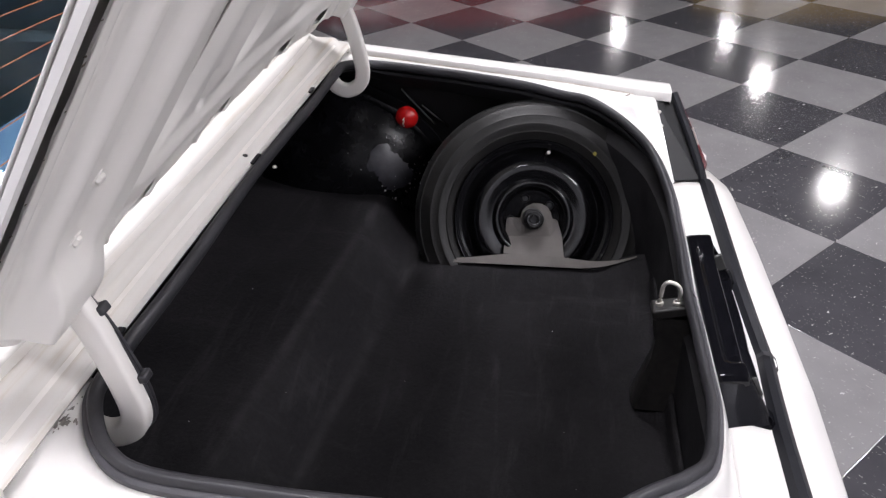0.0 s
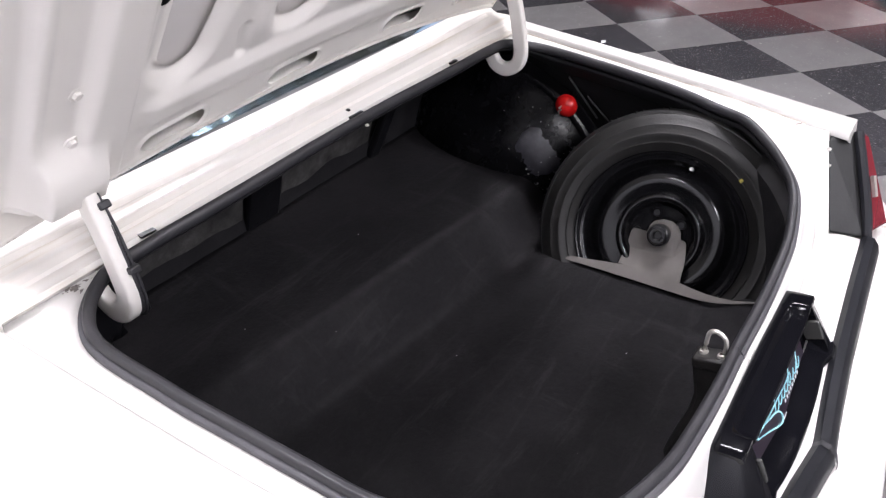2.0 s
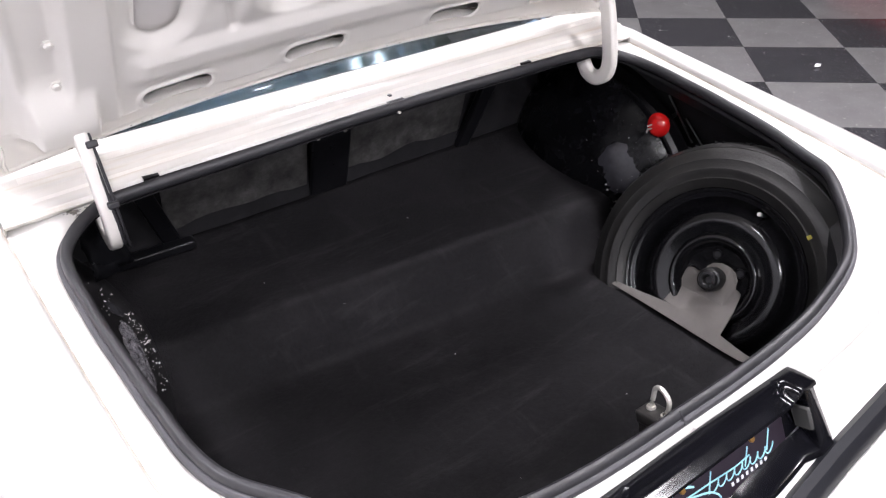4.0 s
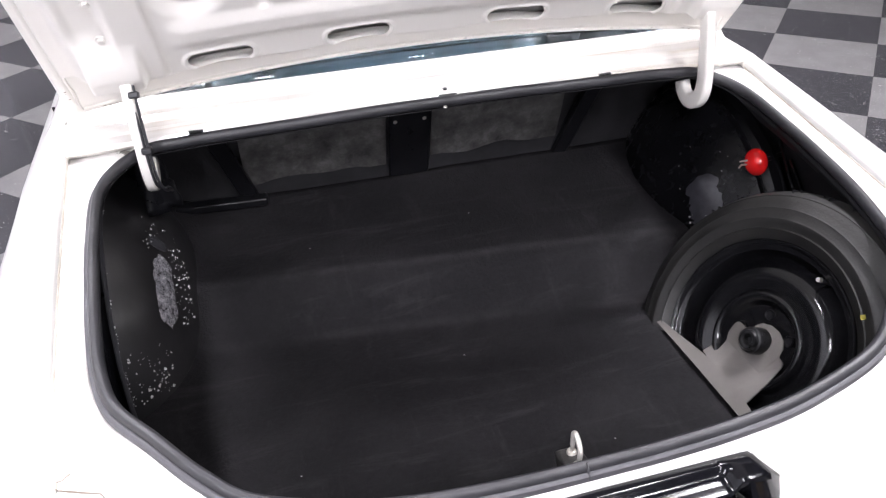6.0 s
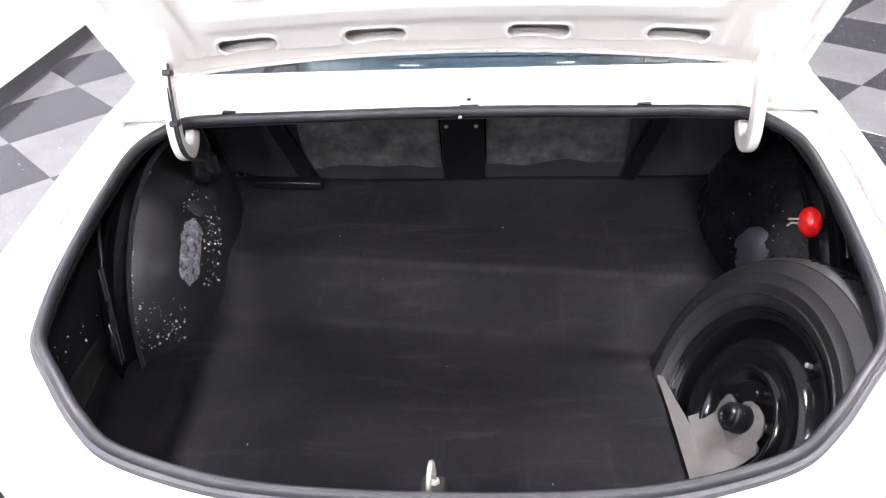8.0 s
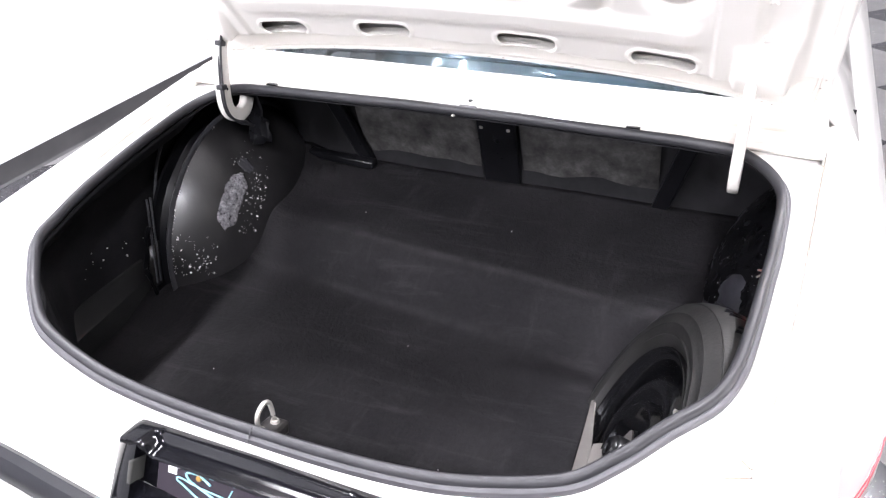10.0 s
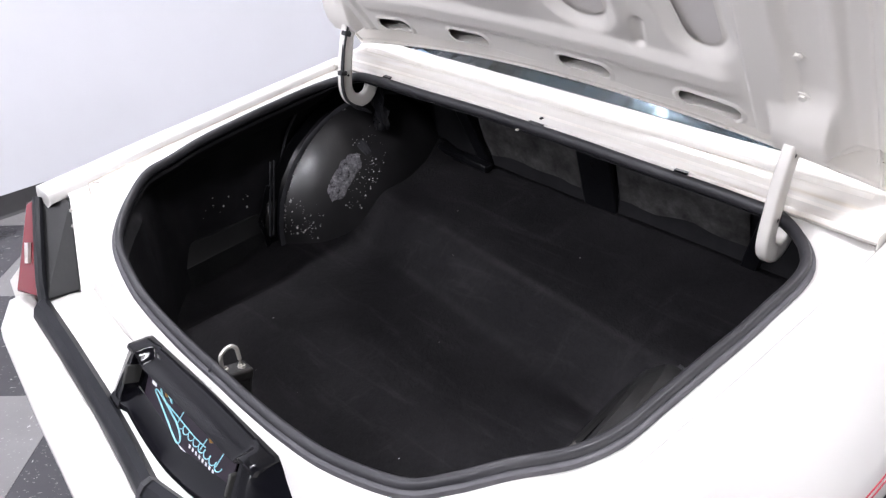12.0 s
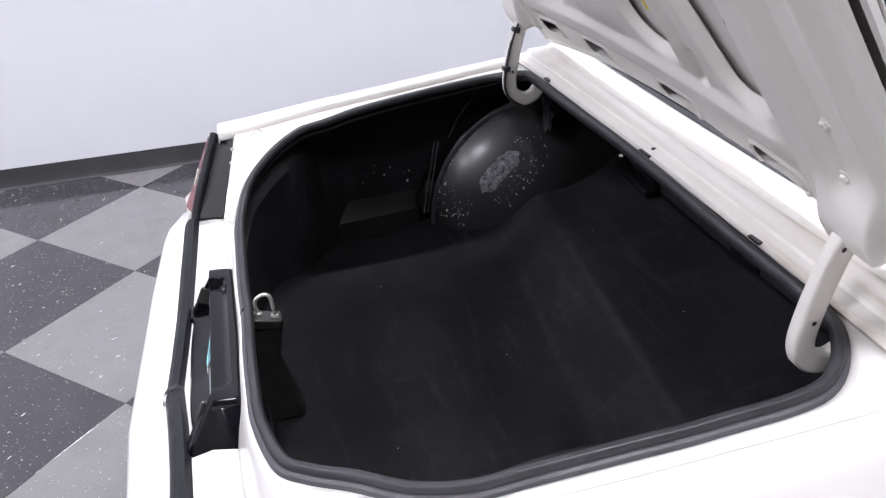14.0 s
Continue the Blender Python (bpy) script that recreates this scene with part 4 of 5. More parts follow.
for s in (1, -1):
    part("edge_fold", loft([[lid_at(s * u, -0.034 + 1.004 * j / 12, w) for j in range(13)] for u, w in ((0.775, 0.0), (0.781, -0.003), (0.781, -0.011), (0.77, -0.0155))]), white_paint, lid)
    part("sealer_bead", tube([lid_at(s * (0.752 + 0.002 * math.sin(j * 1.7)), -0.015 + 0.96 * j / 40, 0.003) for j in range(41)], 0.0035, 6), lid_paint, lid)
    for v in (0.239, 0.334):
        m = Matrix.Translation(lid_at(s * 0.649, v, relief(0.649, v) - 0.001)) @ LID.to_3x3().to_4x4()
        bolt = part("hinge_bolt", spun([(0, 0.007), (0.006, 0.007), (0.0075, 0.0055), (0.0075, 0.002), (0.012, 0.002), (0.013, 0)], m, 6), lid_paint, lid, "painted hinge bolt")
    part("drain_hole", spun([(0, 0.001), (0.010, 0.001)], Matrix.Translation(lid_at(s * 0.547, 0.469, relief(0.547, 0.469) + 0.0015)) @ LID.to_3x3().to_4x4(), 14), black_paint, lid)
rng = random.Random(12)
bm = bmesh.new()
for _ in range(110):
    if rng.random() < 0.55:
        u = rng.uniform(-0.76, 0.76)
        q = lid_at(u, hinge_edge(u) + 0.003 + 0.006 * rng.random(), 0.002)
    else:
        q = lid_at(math.copysign(0.757 + 0.012 * rng.random(), rng.random() - 0.5), rng.uniform(0.0, 0.7), 0.0035)
    r = 0.0005 + 0.0022 * rng.random() ** 3
    hull([q + LID.to_3x3() @ Vector((rng.uniform(-1, 1) * r * 2.2, rng.uniform(-1, 1) * r, rng.uniform(-0.5, 0.5) * r)) for _ in range(8)], bm)
tagged(part("rust_specks", bm, gap_grime, lid, "brown rust specks along the lid edge"), kind="stuff")
base_w = 0.0145
card = part("warning_sticker", loft([[lid_at(0.214 + 0.075 * i, 0.375 + 0.10 * j, base_w) for i in (0, 1)] for j in (0, 1)]), white_ink, lid, "white and yellow paper sticker", smooth=False)
part("sticker_band", loft([[lid_at(0.214 + 0.026 * i, 0.375 + 0.10 * j, base_w + 0.001) for i in (0, 1)] for j in (0, 1)]), yellow_ink, card, "yellow band", smooth=False)
for k in range(5):
    part("print_line", loft([[lid_at(0.246 + 0.037 * i, 0.388 + 0.017 * k + 0.005 * j, base_w + 0.001) for i in (0, 1)] for j in (0, 1)]), base_vinyl, card, smooth=False)

# rear window, shelf behind it, roof
def window_at(u, v):
    """u from -1 to 1 across, v from 0 to 1 up the slope."""
    half_width = 0.68 - 0.12 * v
    return Vector((u * half_width, 1.03 + 0.62 * v + 0.04 * u * u * (1 - v), 0.966 + 0.36 * v - 0.035 * u * u))


pane = part("rear_window", loft([[window_at(-1 + 2 * i / 16, j / 8) for i in range(17)] for j in range(9)]), glass, car, "dark rear window glass with fine defroster lines")
solid(pane, 0.005, 0)
pane.visible_shadow = False
for k in range(10):
    v = 0.24 + 0.074 * k
    part("defroster_line", tube([window_at(-0.94 + 1.88 * i / 16, v) + Vector((0, -0.003, 0.005)) for i in range(17)], 0.0013, 4), orange_line, pane, "thin orange defroster line")
part("window_gasket", tube([window_at(-1, 1 - j / 8) for j in range(9)] + [window_at(-1 + 2 * i / 16, 0) - Vector((0, 0.004, 0.008)) for i in range(1, 17)] + [window_at(1, j / 8) for j in range(1, 9)], 0.012, 8), rubber, car, "black rubber window gasket")
# shelf coloured like the window's blue reflection, seen through the pane
part("parcel_shelf", loft([[Vector((x, y, z)) for x in (-0.7, 0, 0.7)] for y, z in ((1.06, 0.945), (1.5, 0.93), (1.6, 0.5), (2.4, 0.45))]), shelf_reflection, car)
for s in (1, -1):
    pillar = [[Vector((s * 0.865, 1.0, 0.90)), Vector((s * 0.80, 1.0, 0.955)), Vector((s * 0.70, 1.03, 0.955))], [Vector((s * 0.85, 1.4, 0.92)), Vector((s * 0.72, 1.35, 1.12)), Vector((s * 0.625, 1.33, 1.15))],
              [Vector((s * 0.84, 1.9, 0.93)), Vector((s * 0.66, 1.75, 1.33)), Vector((s * 0.56, 1.68, 1.335))], [Vector((s * 0.84, 2.6, 0.93)), Vector((s * 0.64, 2.5, 1.36)), Vector((s * 0.5, 2.5, 1.38))]]
    solid(part("pillar", loft(pillar), white_paint, car), 0.01, 0)
solid(part("roof", loft([[Vector((u * (0.57 - 0.05 * j / 6), 1.66 + 0.84 * j / 6, 1.338 + 0.05 * math.sin(j / 6 * 1.5) + 0.02 * (1 - u * u))) for u in (-1, -0.5, 0, 0.5, 1)] for j in range(7)]), white_paint, car), 0.01, 0)
# front half of the body: doors, bonnet, windscreen
sides = [(2.55, 0.92, 0.93), (3.3, 0.90, 0.93), (3.75, 0.88, 0.92), (4.35, 0.82, 0.90), (4.75, 0.72, 0.84), (4.86, 0.56, 0.78)]
front = loft([[Vector((-w, y, 0.2)), Vector((-w - 0.015, y, 0.55)), Vector((-w + 0.05, y, z - 0.04)), Vector((-w + 0.14, y, z)), Vector((0, y, z + 0.02)), Vector((w - 0.14, y, z)), Vector((w - 0.05, y, z - 0.04)), Vector((w + 0.015, y, 0.55)), Vector((w, y, 0.2))] for y, z, w in sides])
front.verts.ensure_lookup_table()
front.faces.new([front.verts[len(front.verts) - 9 + k] for k in range(9)])
part("front_body", front, white_paint, car, sharp=50)
part("windscreen", loft([[Vector((-0.50, 2.5, 1.375)), Vector((0, 2.5, 1.40)), Vector((0.50, 2.5, 1.375))], [Vector((-0.68, 3.3, 0.93)), Vector((0, 3.42, 0.935)), Vector((0.68, 3.3, 0.93))]]), dark_glass, car, "dark windscreen")
for s in (1, -1):
    part("side_glass", loft([[Vector((s * 0.84, 1.9, 0.93)), Vector((s * 0.66, 1.9, 1.33))], [Vector((s * 0.84, 2.55, 0.93)), Vector((s * 0.62, 2.5, 1.37))], [Vector((s * 0.70, 3.3, 0.93)), Vector((s * 0.52, 2.52, 1.37))]]), dark_glass, car)
    part("front_wheel", spun([(0.0, -0.09), (0.19, -0.09), (0.30, -0.1), (0.325, -0.07), (0.325, 0.07), (0.30, 0.1), (0.19, 0.09), (0.0, 0.07)], pose(s * 0.80, 3.95, 0.178, 0, 90, 0), 32), tyre_rubber, car, "black road wheel")
part("underbody", box(-0.80, 0.80, -0.12, 4.7, 0.16, 0.185), matt_black, car)
for s in (1, -1):
    wheel = part("rear_wheel", spun([(0.0, -0.09), (0.19, -0.09), (0.30, -0.1), (0.325, -0.07), (0.325, 0.07), (0.30, 0.1), (0.19, 0.09), (0.0, 0.07)], pose(s * 0.74, 0.95, 0.275, 0, 90, 0), 32), tyre_rubber, car, "black road wheel under the wing")

# ---- number plate housing ----
housing = part("plate_housing", bmesh.new(), gloss_black, car, "gloss black plastic number plate housing")
visor = []
half_steps = [0.0, 0.06, 0.12, 0.16, 0.172, 0.178, 0.182, 0.186, 0.190, 0.194, 0.198, 0.202, 0.210, 0.228, 0.238, 0.2425, 0.2445]
for x in [-q for q in half_steps[:0:-1]] + half_steps:
    m = 1 - step(abs(x), 0.176, 0.202)
    e = step(abs(x), 0.236, 0.2445) * 0.004
    visor.append([Vector((x + 0.005, y, z)) for y, z in ((-0.072, 0.690), (-0.0700 - e, 0.7095 - e), (-0.0735 - e, 0.7128 - e), (-0.0865, 0.7148 - e), (-0.0905, 0.7153 - 0.0035 * m - e), (-0.0945, 0.7160 - 0.0115 * m - e), (-0.102, 0.7170 - 0.0165 * m - e), (-0.113, 0.7180 - 0.0185 * m - e), (-0.1215, 0.7188 - 0.0190 * m - e),
                                                  (-0.1265 + 0.002 * (1 - m) + e, 0.7180 - 0.0190 * m - e), (-0.1290 + 0.003 * (1 - m) + e, 0.7145 - 0.0190 * m), (-0.1270, 0.7080 - 0.0180 * m), (-0.100, 0.6880))])
top = loft(visor, closed_cols=True)
for k in (0, -1):
    top.verts.ensure_lookup_table()
    n_ring = len(visor[0])
    first = 0 if k == 0 else len(top.verts) - n_ring
    top.faces.new([top.verts[first + q] for q in range(n_ring)])


def ledge_height(x, y):
    f = min(1.0, abs(x) / 0.25)
    return 0.630 + 0.018 * f + (y + 0.097) / 0.10 * (0.056 - 0.014 * f)


for s in (1, -1):
    # pillar with a faceted outer face, in two blocks
    hull([Vector((s * x + 0.005, y, z)) for x, y, z in ((0.204, -0.073, 0.704), (0.2435, -0.0725, 0.7065), (0.2375, -0.119, 0.7150), (0.206, -0.1255, 0.7155), (0.306, -0.086, 0.646), (0.256, -0.187, 0.600), (0.232, -0.194, 0.604), (0.206, -0.09, 0.62), (0.210, -0.186, 0.614))], top)
    hull([Vector((s * x + 0.005, y, z)) for x, y, z in ((0.208, -0.17, 0.632), (0.240, -0.180, 0.628), (0.255, -0.188, 0.598), (0.240, -0.199, 0.606), (0.204, -0.200, 0.604), (0.204, -0.199, 0.588), (0.246, -0.19, 0.590), (0.203, -0.14, 0.60))], top)
loft([[Vector((x, y, z)) for y, z in ((-0.092, 0.702), (-0.156, 0.600), (-0.146, 0.585), (-0.082, 0.692))] for x in (-0.215, 0.215)], closed_cols=True, bm=top)
tray = []
for k in range(13):
    x = -0.212 + 0.424 * k / 12
    front = -0.190 + 0.016 * (x / 0.212) ** 2 - 0.012 * step(abs(x), 0.19, 0.212)
    tray.append([Vector((x, y, ledge_height(x, y) + h)) for y, h in ((-0.14, 0.012), (front + 0.012, 0.010), (front + 0.002, 0.014), (front - 0.002, 0.010), (front - 0.002, -0.004), (-0.14, -0.004))])
loft(tray, closed_cols=True, bm=top)
bmesh.ops.recalc_face_normals(top, faces=top.faces)
top.to_mesh(housing.data)
housing.data.shade_smooth()
housing.data.set_sharp_from_angle(angle=radians(40))
PLATE = Matrix.Translation((0, -0.128, 0.650)) @ pose(0, 0, 0, 63.5, 0, 0)
plate = part("number_plate", box(-0.172, 0.172, -0.058, 0.036, 0.0, 0.003, m=PLATE), plate_face, housing, "dark plate with a pale blue flourish")
rounded(plate, 0.0012, 2)
for x in (-0.085, 0.088):
    part("screw", spun([(0, 0.005), (0.005, 0.004), (0.006, 0)], PLATE @ pose(x, 0.024, 0.003), 10), brass, plate, "brass screw")
part("sticker", box(-0.150, -0.132, 0.016, 0.030, 0.0032, 0.004, m=PLATE), white_ink, plate)
curve = smooth_line([(-0.061, 0.018, 0), (-0.088, 0.029, 0), (-0.110, 0.026, 0), (-0.104, 0.015, 0), (-0.070, 0.003, 0), (-0.030, -0.010, 0), (-0.010, -0.027, 0), (-0.013, -0.041, 0), (-0.032, -0.038, 0), (-0.072, -0.018, 0), (-0.112, 0.001, 0), (-0.130, 0.009, 0), (-0.122, 0.014, 0), (-0.085, 0.008, 0), (-0.02, 0.004, 0), (0.035, 0.0, 0), (0.075, 0.002, 0)], 6)
part("flourish", tube([PLATE @ (p + Vector((0, 0, 0.0045))) for p in curve], lambda u: 0.0021 - 0.0008 * u, 6), cyan_ink, plate, "pale blue curved flourish")
loops = [Vector((-0.018 + 0.0029 * k + 0.0042 * math.sin(0.9 * k) - 0.003 * math.cos(0.9 * k), -0.006 - 0.0075 * math.cos(0.9 * k) - 0.00012 * k, 0.0045)) for k in range(54)]
part("flourish", tube([PLATE @ p for p in smooth_line(loops, 2)], 0.0012, 5), cyan_ink, plate)
for x, tall in ((-0.032, 0.022), (0.060, 0.018), (0.118, 0.022)):
    part("flourish", tube([PLATE @ Vector((x, -0.012, 0.0045)), PLATE @ Vector((x + 0.014, tall, 0.0045))], 0.0013, 5), cyan_ink, plate)
for k in range(8):
    part("print_bar", box(0.022 + 0.0125 * k, 0.0275 + 0.0125 * k, -0.029, -0.0225, 0.0032, 0.004, m=PLATE), white_ink, plate)
part("print_bar", box(-0.07, 0.10, -0.047, -0.043, 0.0032, 0.004, m=PLATE), white_ink, plate)
part("print_bar", box(-0.06, 0.09, -0.056, -0.053, 0.0032, 0.004, m=PLATE), white_ink, plate)
for s in (1, -1):
    rounded(part("plate_lamp", box(-0.004, 0.004, -0.018, 0.018, -0.022, 0.022, m=pose(s * 0.204, -0.140, 0.668, -27, s * -3, 0)), lamp_grey, housing, "small grey lamp lens"), 0.003)

# ---- latch striker ----
striker = thing("latch_striker", "bright steel latch loop on a worn black bracket", "latch", (-0.018, -0.010, 0.624))
base = part("bracket", box(-0.021, 0.021, -0.040, 0.034, -0.016, 0.010, m=pose(0, 0, 0.074, -14, 0, 0)), bracket_metal, striker)
rounded(base, 0.006, 3)
part("bracket_foot", loft([[Vector((x, y, z)) for x, y in ((-w, -0.045), (w, -0.045), (w, d - 0.008), (w * 0.6, d), (-w * 0.6, d), (-w, d - 0.008))] for w, d, z in ((0.020, 0.030, 0.060), (0.019, 0.026, 0.03), (0.018, 0.016, -0.01), (0.021, 0.018, -0.05), (0.029, 0.030, -0.10), (0.040, 0.046, -0.175))], closed_cols=True), bracket_metal, striker, "worn black steel post")
loop = smooth_line([(0.002, 0.018, 0.072), (0.002, 0.018, 0.105), (0.001, 0.0165, 0.126), (0.0, 0.008, 0.135), (-0.001, -0.004, 0.1335), (-0.002, -0.015, 0.124), (-0.003, -0.0175, 0.105), (-0.003, -0.015, 0.08)], 5)
part("loop", tube(loop, 0.0042, 10), zinc, striker, "bright steel loop")
for x, y, z in ((0.002, 0.018, 0.0785), (-0.003, -0.015, 0.087)):
    part("nut", spun([(0.0045, 0.007), (0.0075, 0.006), (0.009, 0.0)], pose(x, y, z, -14, 0, 0), 10), zinc, striker)

# ---- carpet ----
FLOOR = [(-0.04, 0.50), (-0.03, 0.452), (-0.01, 0.441), (0.20, 0.438), (0.45, 0.438), (0.60, 0.440), (0.655, 0.447), (0.70, 0.478), (0.745, 0.523), (0.785, 0.547), (0.86, 0.554), (1.0, 0.565), (1.12, 0.578), (1.165, 0.588)]
prof = spread(smooth_line([(0, y, z) for y, z in FLOOR], 4), 70)
xs = [-0.84, -0.78, -0.72, -0.66, -0.62, -0.60, -0.585, -0.57, -0.54] + [-0.5 + 0.025 * k for k in range(37)] + [0.43, 0.455]
rows = []
for x in xs:
    row = []
    for p in prof:
        fall = step(-x, 0.565, 0.66) * (1 - step(p.y, 0.38, 0.52))
        curl = 0.030 * ease(-x, 0.57, 0.66) * ease(p.y, 0.56, 0.70)
        edge_x = x
        if x < -0.55 and p.y > 0.55:
            edge_x = max(x, -0.70 - 0.14 * (1 - step(p.y, 0.50, 0.64)))
        if x > 0.4:
            edge_x = x + (0.25 * max(0, min(1, (p.y - 0.49) / 0.17)) + 0.045 * max(0.0, 0.50 - p.y) - 0.012) * (x - 0.4) / 0.055
        bulge = ease(p.y, 0.38, 0.60) * (1 - ease(p.y, 0.86, 1.08))
        skew = -0.105 * x * bulge
        ramp_up = 0.014 * ease(x, 0.26, 0.44) * (1 - ease(p.y, 0.55, 0.68)) + 0.055 * ease(x, 0.36, 0.455) * (1 - ease(p.y, 0.0, 0.12))
        wrinkle = 0.004 * noise.noise((x * 4, p.y * 4, 0)) + 0.0015 * noise.noise((x * 15, p.y * 15, 3))
        pucker = 0.012 * math.exp(-((x - 0.31) / 0.06) ** 2 - ((p.y - 0.57) / 0.045) ** 2) - 0.024 * math.exp(-((x - 0.37) / 0.05) ** 2 - ((p.y - 0.67) / 0.045) ** 2)
        row.append(Vector((edge_x, p.y + skew, p.z - 0.035 * fall + curl + ramp_up + wrinkle + pucker)))
    rows.append(row)
mat = tagged(part("trunk_carpet", loft(rows), carpet, None, sharp=80), "worn black carpet over the stepped trunk floor", "carpet")
solid(mat, 0.006, -1)
ledge = part("side_ledge", loft([[Vector((-x - (0.084 * (y - 0.30) if z < 0.5 else 0.0), y, z)) for y in (0.0, 0.12, 0.25, 0.4, 0.53)] for x, z in ((0.817, 0.38), (0.817, 0.466), (0.82, 0.470), (0.838, 0.525), (0.846, 0.527))]), matt_black, car, "dull grey side ledge")

# ---- spare wheel ----
AXIS = Matrix.Translation((0.523, 0.280, 0.562)) @ pose(0, 0, 0, 0, -62.7, 7.4)
spare = thing("spare_wheel_assembly", "spare wheel with black steel rim and worn tyre", "spare wheel")
R = 0.330
tyre_profile = [(0.205, -0.150), (0.225, -0.166), (0.270, -0.172), (0.305, -0.162), (0.320, -0.145), (R, -0.12), (R + 0.001, -0.085), (R, -0.050), (0.3265, -0.034), (0.322, -0.022), (0.3165, -0.012), (0.3145, -0.0085), (0.312, -0.0085), (0.300, 0.000), (0.287, 0.0060), (0.285, 0.0080), (0.282, 0.0078), (0.266, 0.0100), (0.262, 0.0125), (0.257, 0.0120), (0.252, 0.0092), (0.242, 0.0062), (0.239, 0.0078), (0.235, 0.0035), (0.228, -0.002), (0.2215, -0.008), (0.214, -0.014), (0.204, -0.03), (0.203, -0.14)]
tyre = part("tyre", spun(tyre_profile + tyre_profile[:1], AXIS, 96), tyre_rubber, spare, "worn black tyre")
for k in range(60):
    a = 2 * math.pi * k / 60
    part("tread_groove", box(0.3175, 0.3312, -0.0012, 0.0012, -0.060, -0.030 + 0.004 * math.sin(k * 2.1), m=AXIS @ pose(0, 0, 0, 0, 0, math.degrees(a) + 3 * (k % 2))), black_paint, tyre)
rim_profile = [(0.0, -0.044), (0.034, -0.044), (0.040, -0.040), (0.074, -0.039), (0.080, -0.034), (0.086, -0.022), (0.093, -0.012), (0.100, -0.008), (0.1055, -0.010), (0.109, -0.018), (0.113, -0.0235), (0.121, -0.0215), (0.133, -0.0165), (0.146, -0.0145), (0.157, -0.018), (0.167, -0.027), (0.175, -0.041), (0.181, -0.057), (0.186, -0.060), (0.1905, -0.054), (0.194, -0.030), (0.1965, -0.016), (0.200, -0.0115), (0.206, -0.0115), (0.2095, -0.007), (0.2125, -0.0015), (0.216, 0.0), (0.2188, -0.003), (0.2175, -0.010), (0.210, -0.03)]
rim = part("rim", spun(rim_profile, AXIS, 96), rim_black, spare, "gloss black steel rim", sharp=60)
for k in range(5):
    a = radians(72 * k + 20)
    part("stud_hole", spun([(0, 0.0005), (0.0075, 0.0005), (0.011, 0.004), (0.012, 0.0)], AXIS @ pose(0.060 * math.cos(a), 0.060 * math.sin(a), -0.0390), 12), black_paint, rim)
stem = AXIS.inverted() @ Vector((0.617, 0.252, 0.722))
part("valve_stem", tube([AXIS @ Vector((stem.x * 0.985, stem.y * 0.985, -0.056)), AXIS @ Vector((stem.x, stem.y, -0.016))], 0.0042, 10), rubber, rim, "black rubber valve stem")
part("valve_cap", tube([AXIS @ Vector((stem.x, stem.y, -0.0165)), AXIS @ Vector((stem.x, stem.y, -0.006))], 0.0048, 10), zinc, rim, "bright valve cap")
spot = AXIS.inverted() @ Vector((0.623, 0.135, 0.714))
part("paint_mark", box(0.237, 0.247, -0.0045, 0.0045, 0.0055, 0.0085, m=AXIS @ pose(0, 0, 0, 0, 0, math.degrees(math.atan2(spot.y, spot.x)))), dull_yellow, tyre, "small yellow paint mark")

cover = thing("spare_hold_down", "grey board with a tab clamped by a black hold-down nut", "hold-down")
sheet = bmesh.new()
# a strip along the foot of the wheel, from the step to the rear, its rear end curling up
low = smooth_line([(0.432, 0.525, 0.460), (0.438, 0.43, 0.460), (0.443, 0.33, 0.460), (0.447, 0.22, 0.460), (0.449, 0.12, 0.464), (0.448, 0.05, 0.486), (0.446, 0.0, 0.512)], 4)
lean = [(0.004, 0.006), (0.014, 0.012), (0.027, 0.020), (0.026, 0.020), (0.016, 0.012), (0.006, 0.006), (0.001, 0.003)]
loft([low, [p + Vector((*[a + (b - a) * (k % 4) / 4 for a, b in zip(lean[k // 4], lean[min(k // 4 + 1, 6)])][:1], 0, lean[k // 4][1] + (lean[min(k // 4 + 1, 6)][1] - lean[k // 4][1]) * (k % 4) / 4)) for k, p in enumerate(low)]], bm=sheet)
# the tab: a flat foot, a fold, then a round ear in the plane of the wheel
foot_rows = [[Vector((0.470, y, 0.478)) for y in (0.356, 0.31, 0.23, 0.190)], [Vector((0.520, y, 0.504 + 0.010 * (0.35 - y) / 0.15)) for y in (0.356, 0.31, 0.23, 0.199)]]
loft(foot_rows, bm=sheet)
crease = foot_rows[1]
hub = AXIS @ Vector((0, 0, -0.032))
rise = (Vector((0, 0, 1)) - AXIS.to_3x3() @ Vector((0, 0, 1)) * (AXIS.to_3x3() @ Vector((0, 0, 1))).z).normalized()
side = rise.cross(AXIS.to_3x3() @ Vector((0, 0, 1))).normalized()
side = side if side.y > 0 else -side
ear = [crease[3], crease[2], crease[1], crease[0]] + [hub + side * a + rise * b for a, b in ((0.074, -0.008), (0.071, 0.0), (0.064, 0.004), (0.034, 0.003), (0.032, 0.008), (0.029, 0.022), (0.018, 0.035), (-0.002, 0.043), (-0.024, 0.042), (-0.041, 0.033), (-0.051, 0.018), (-0.053, 0.006), (-0.055, 0.0), (-0.064, -0.002), (-0.070, -0.006), (-0.072, -0.014))]
sheet.faces.new([sheet.verts.new(p) for p in ear])
bmesh.ops.triangulate(sheet, faces=[f for f in sheet.faces if len(f.verts) > 4])
cover_sheet = part("board", sheet, board, cover, smooth=False)
solid(cover_sheet, 0.004, 0)
NUT = AXIS @ pose(0, 0, -0.026)
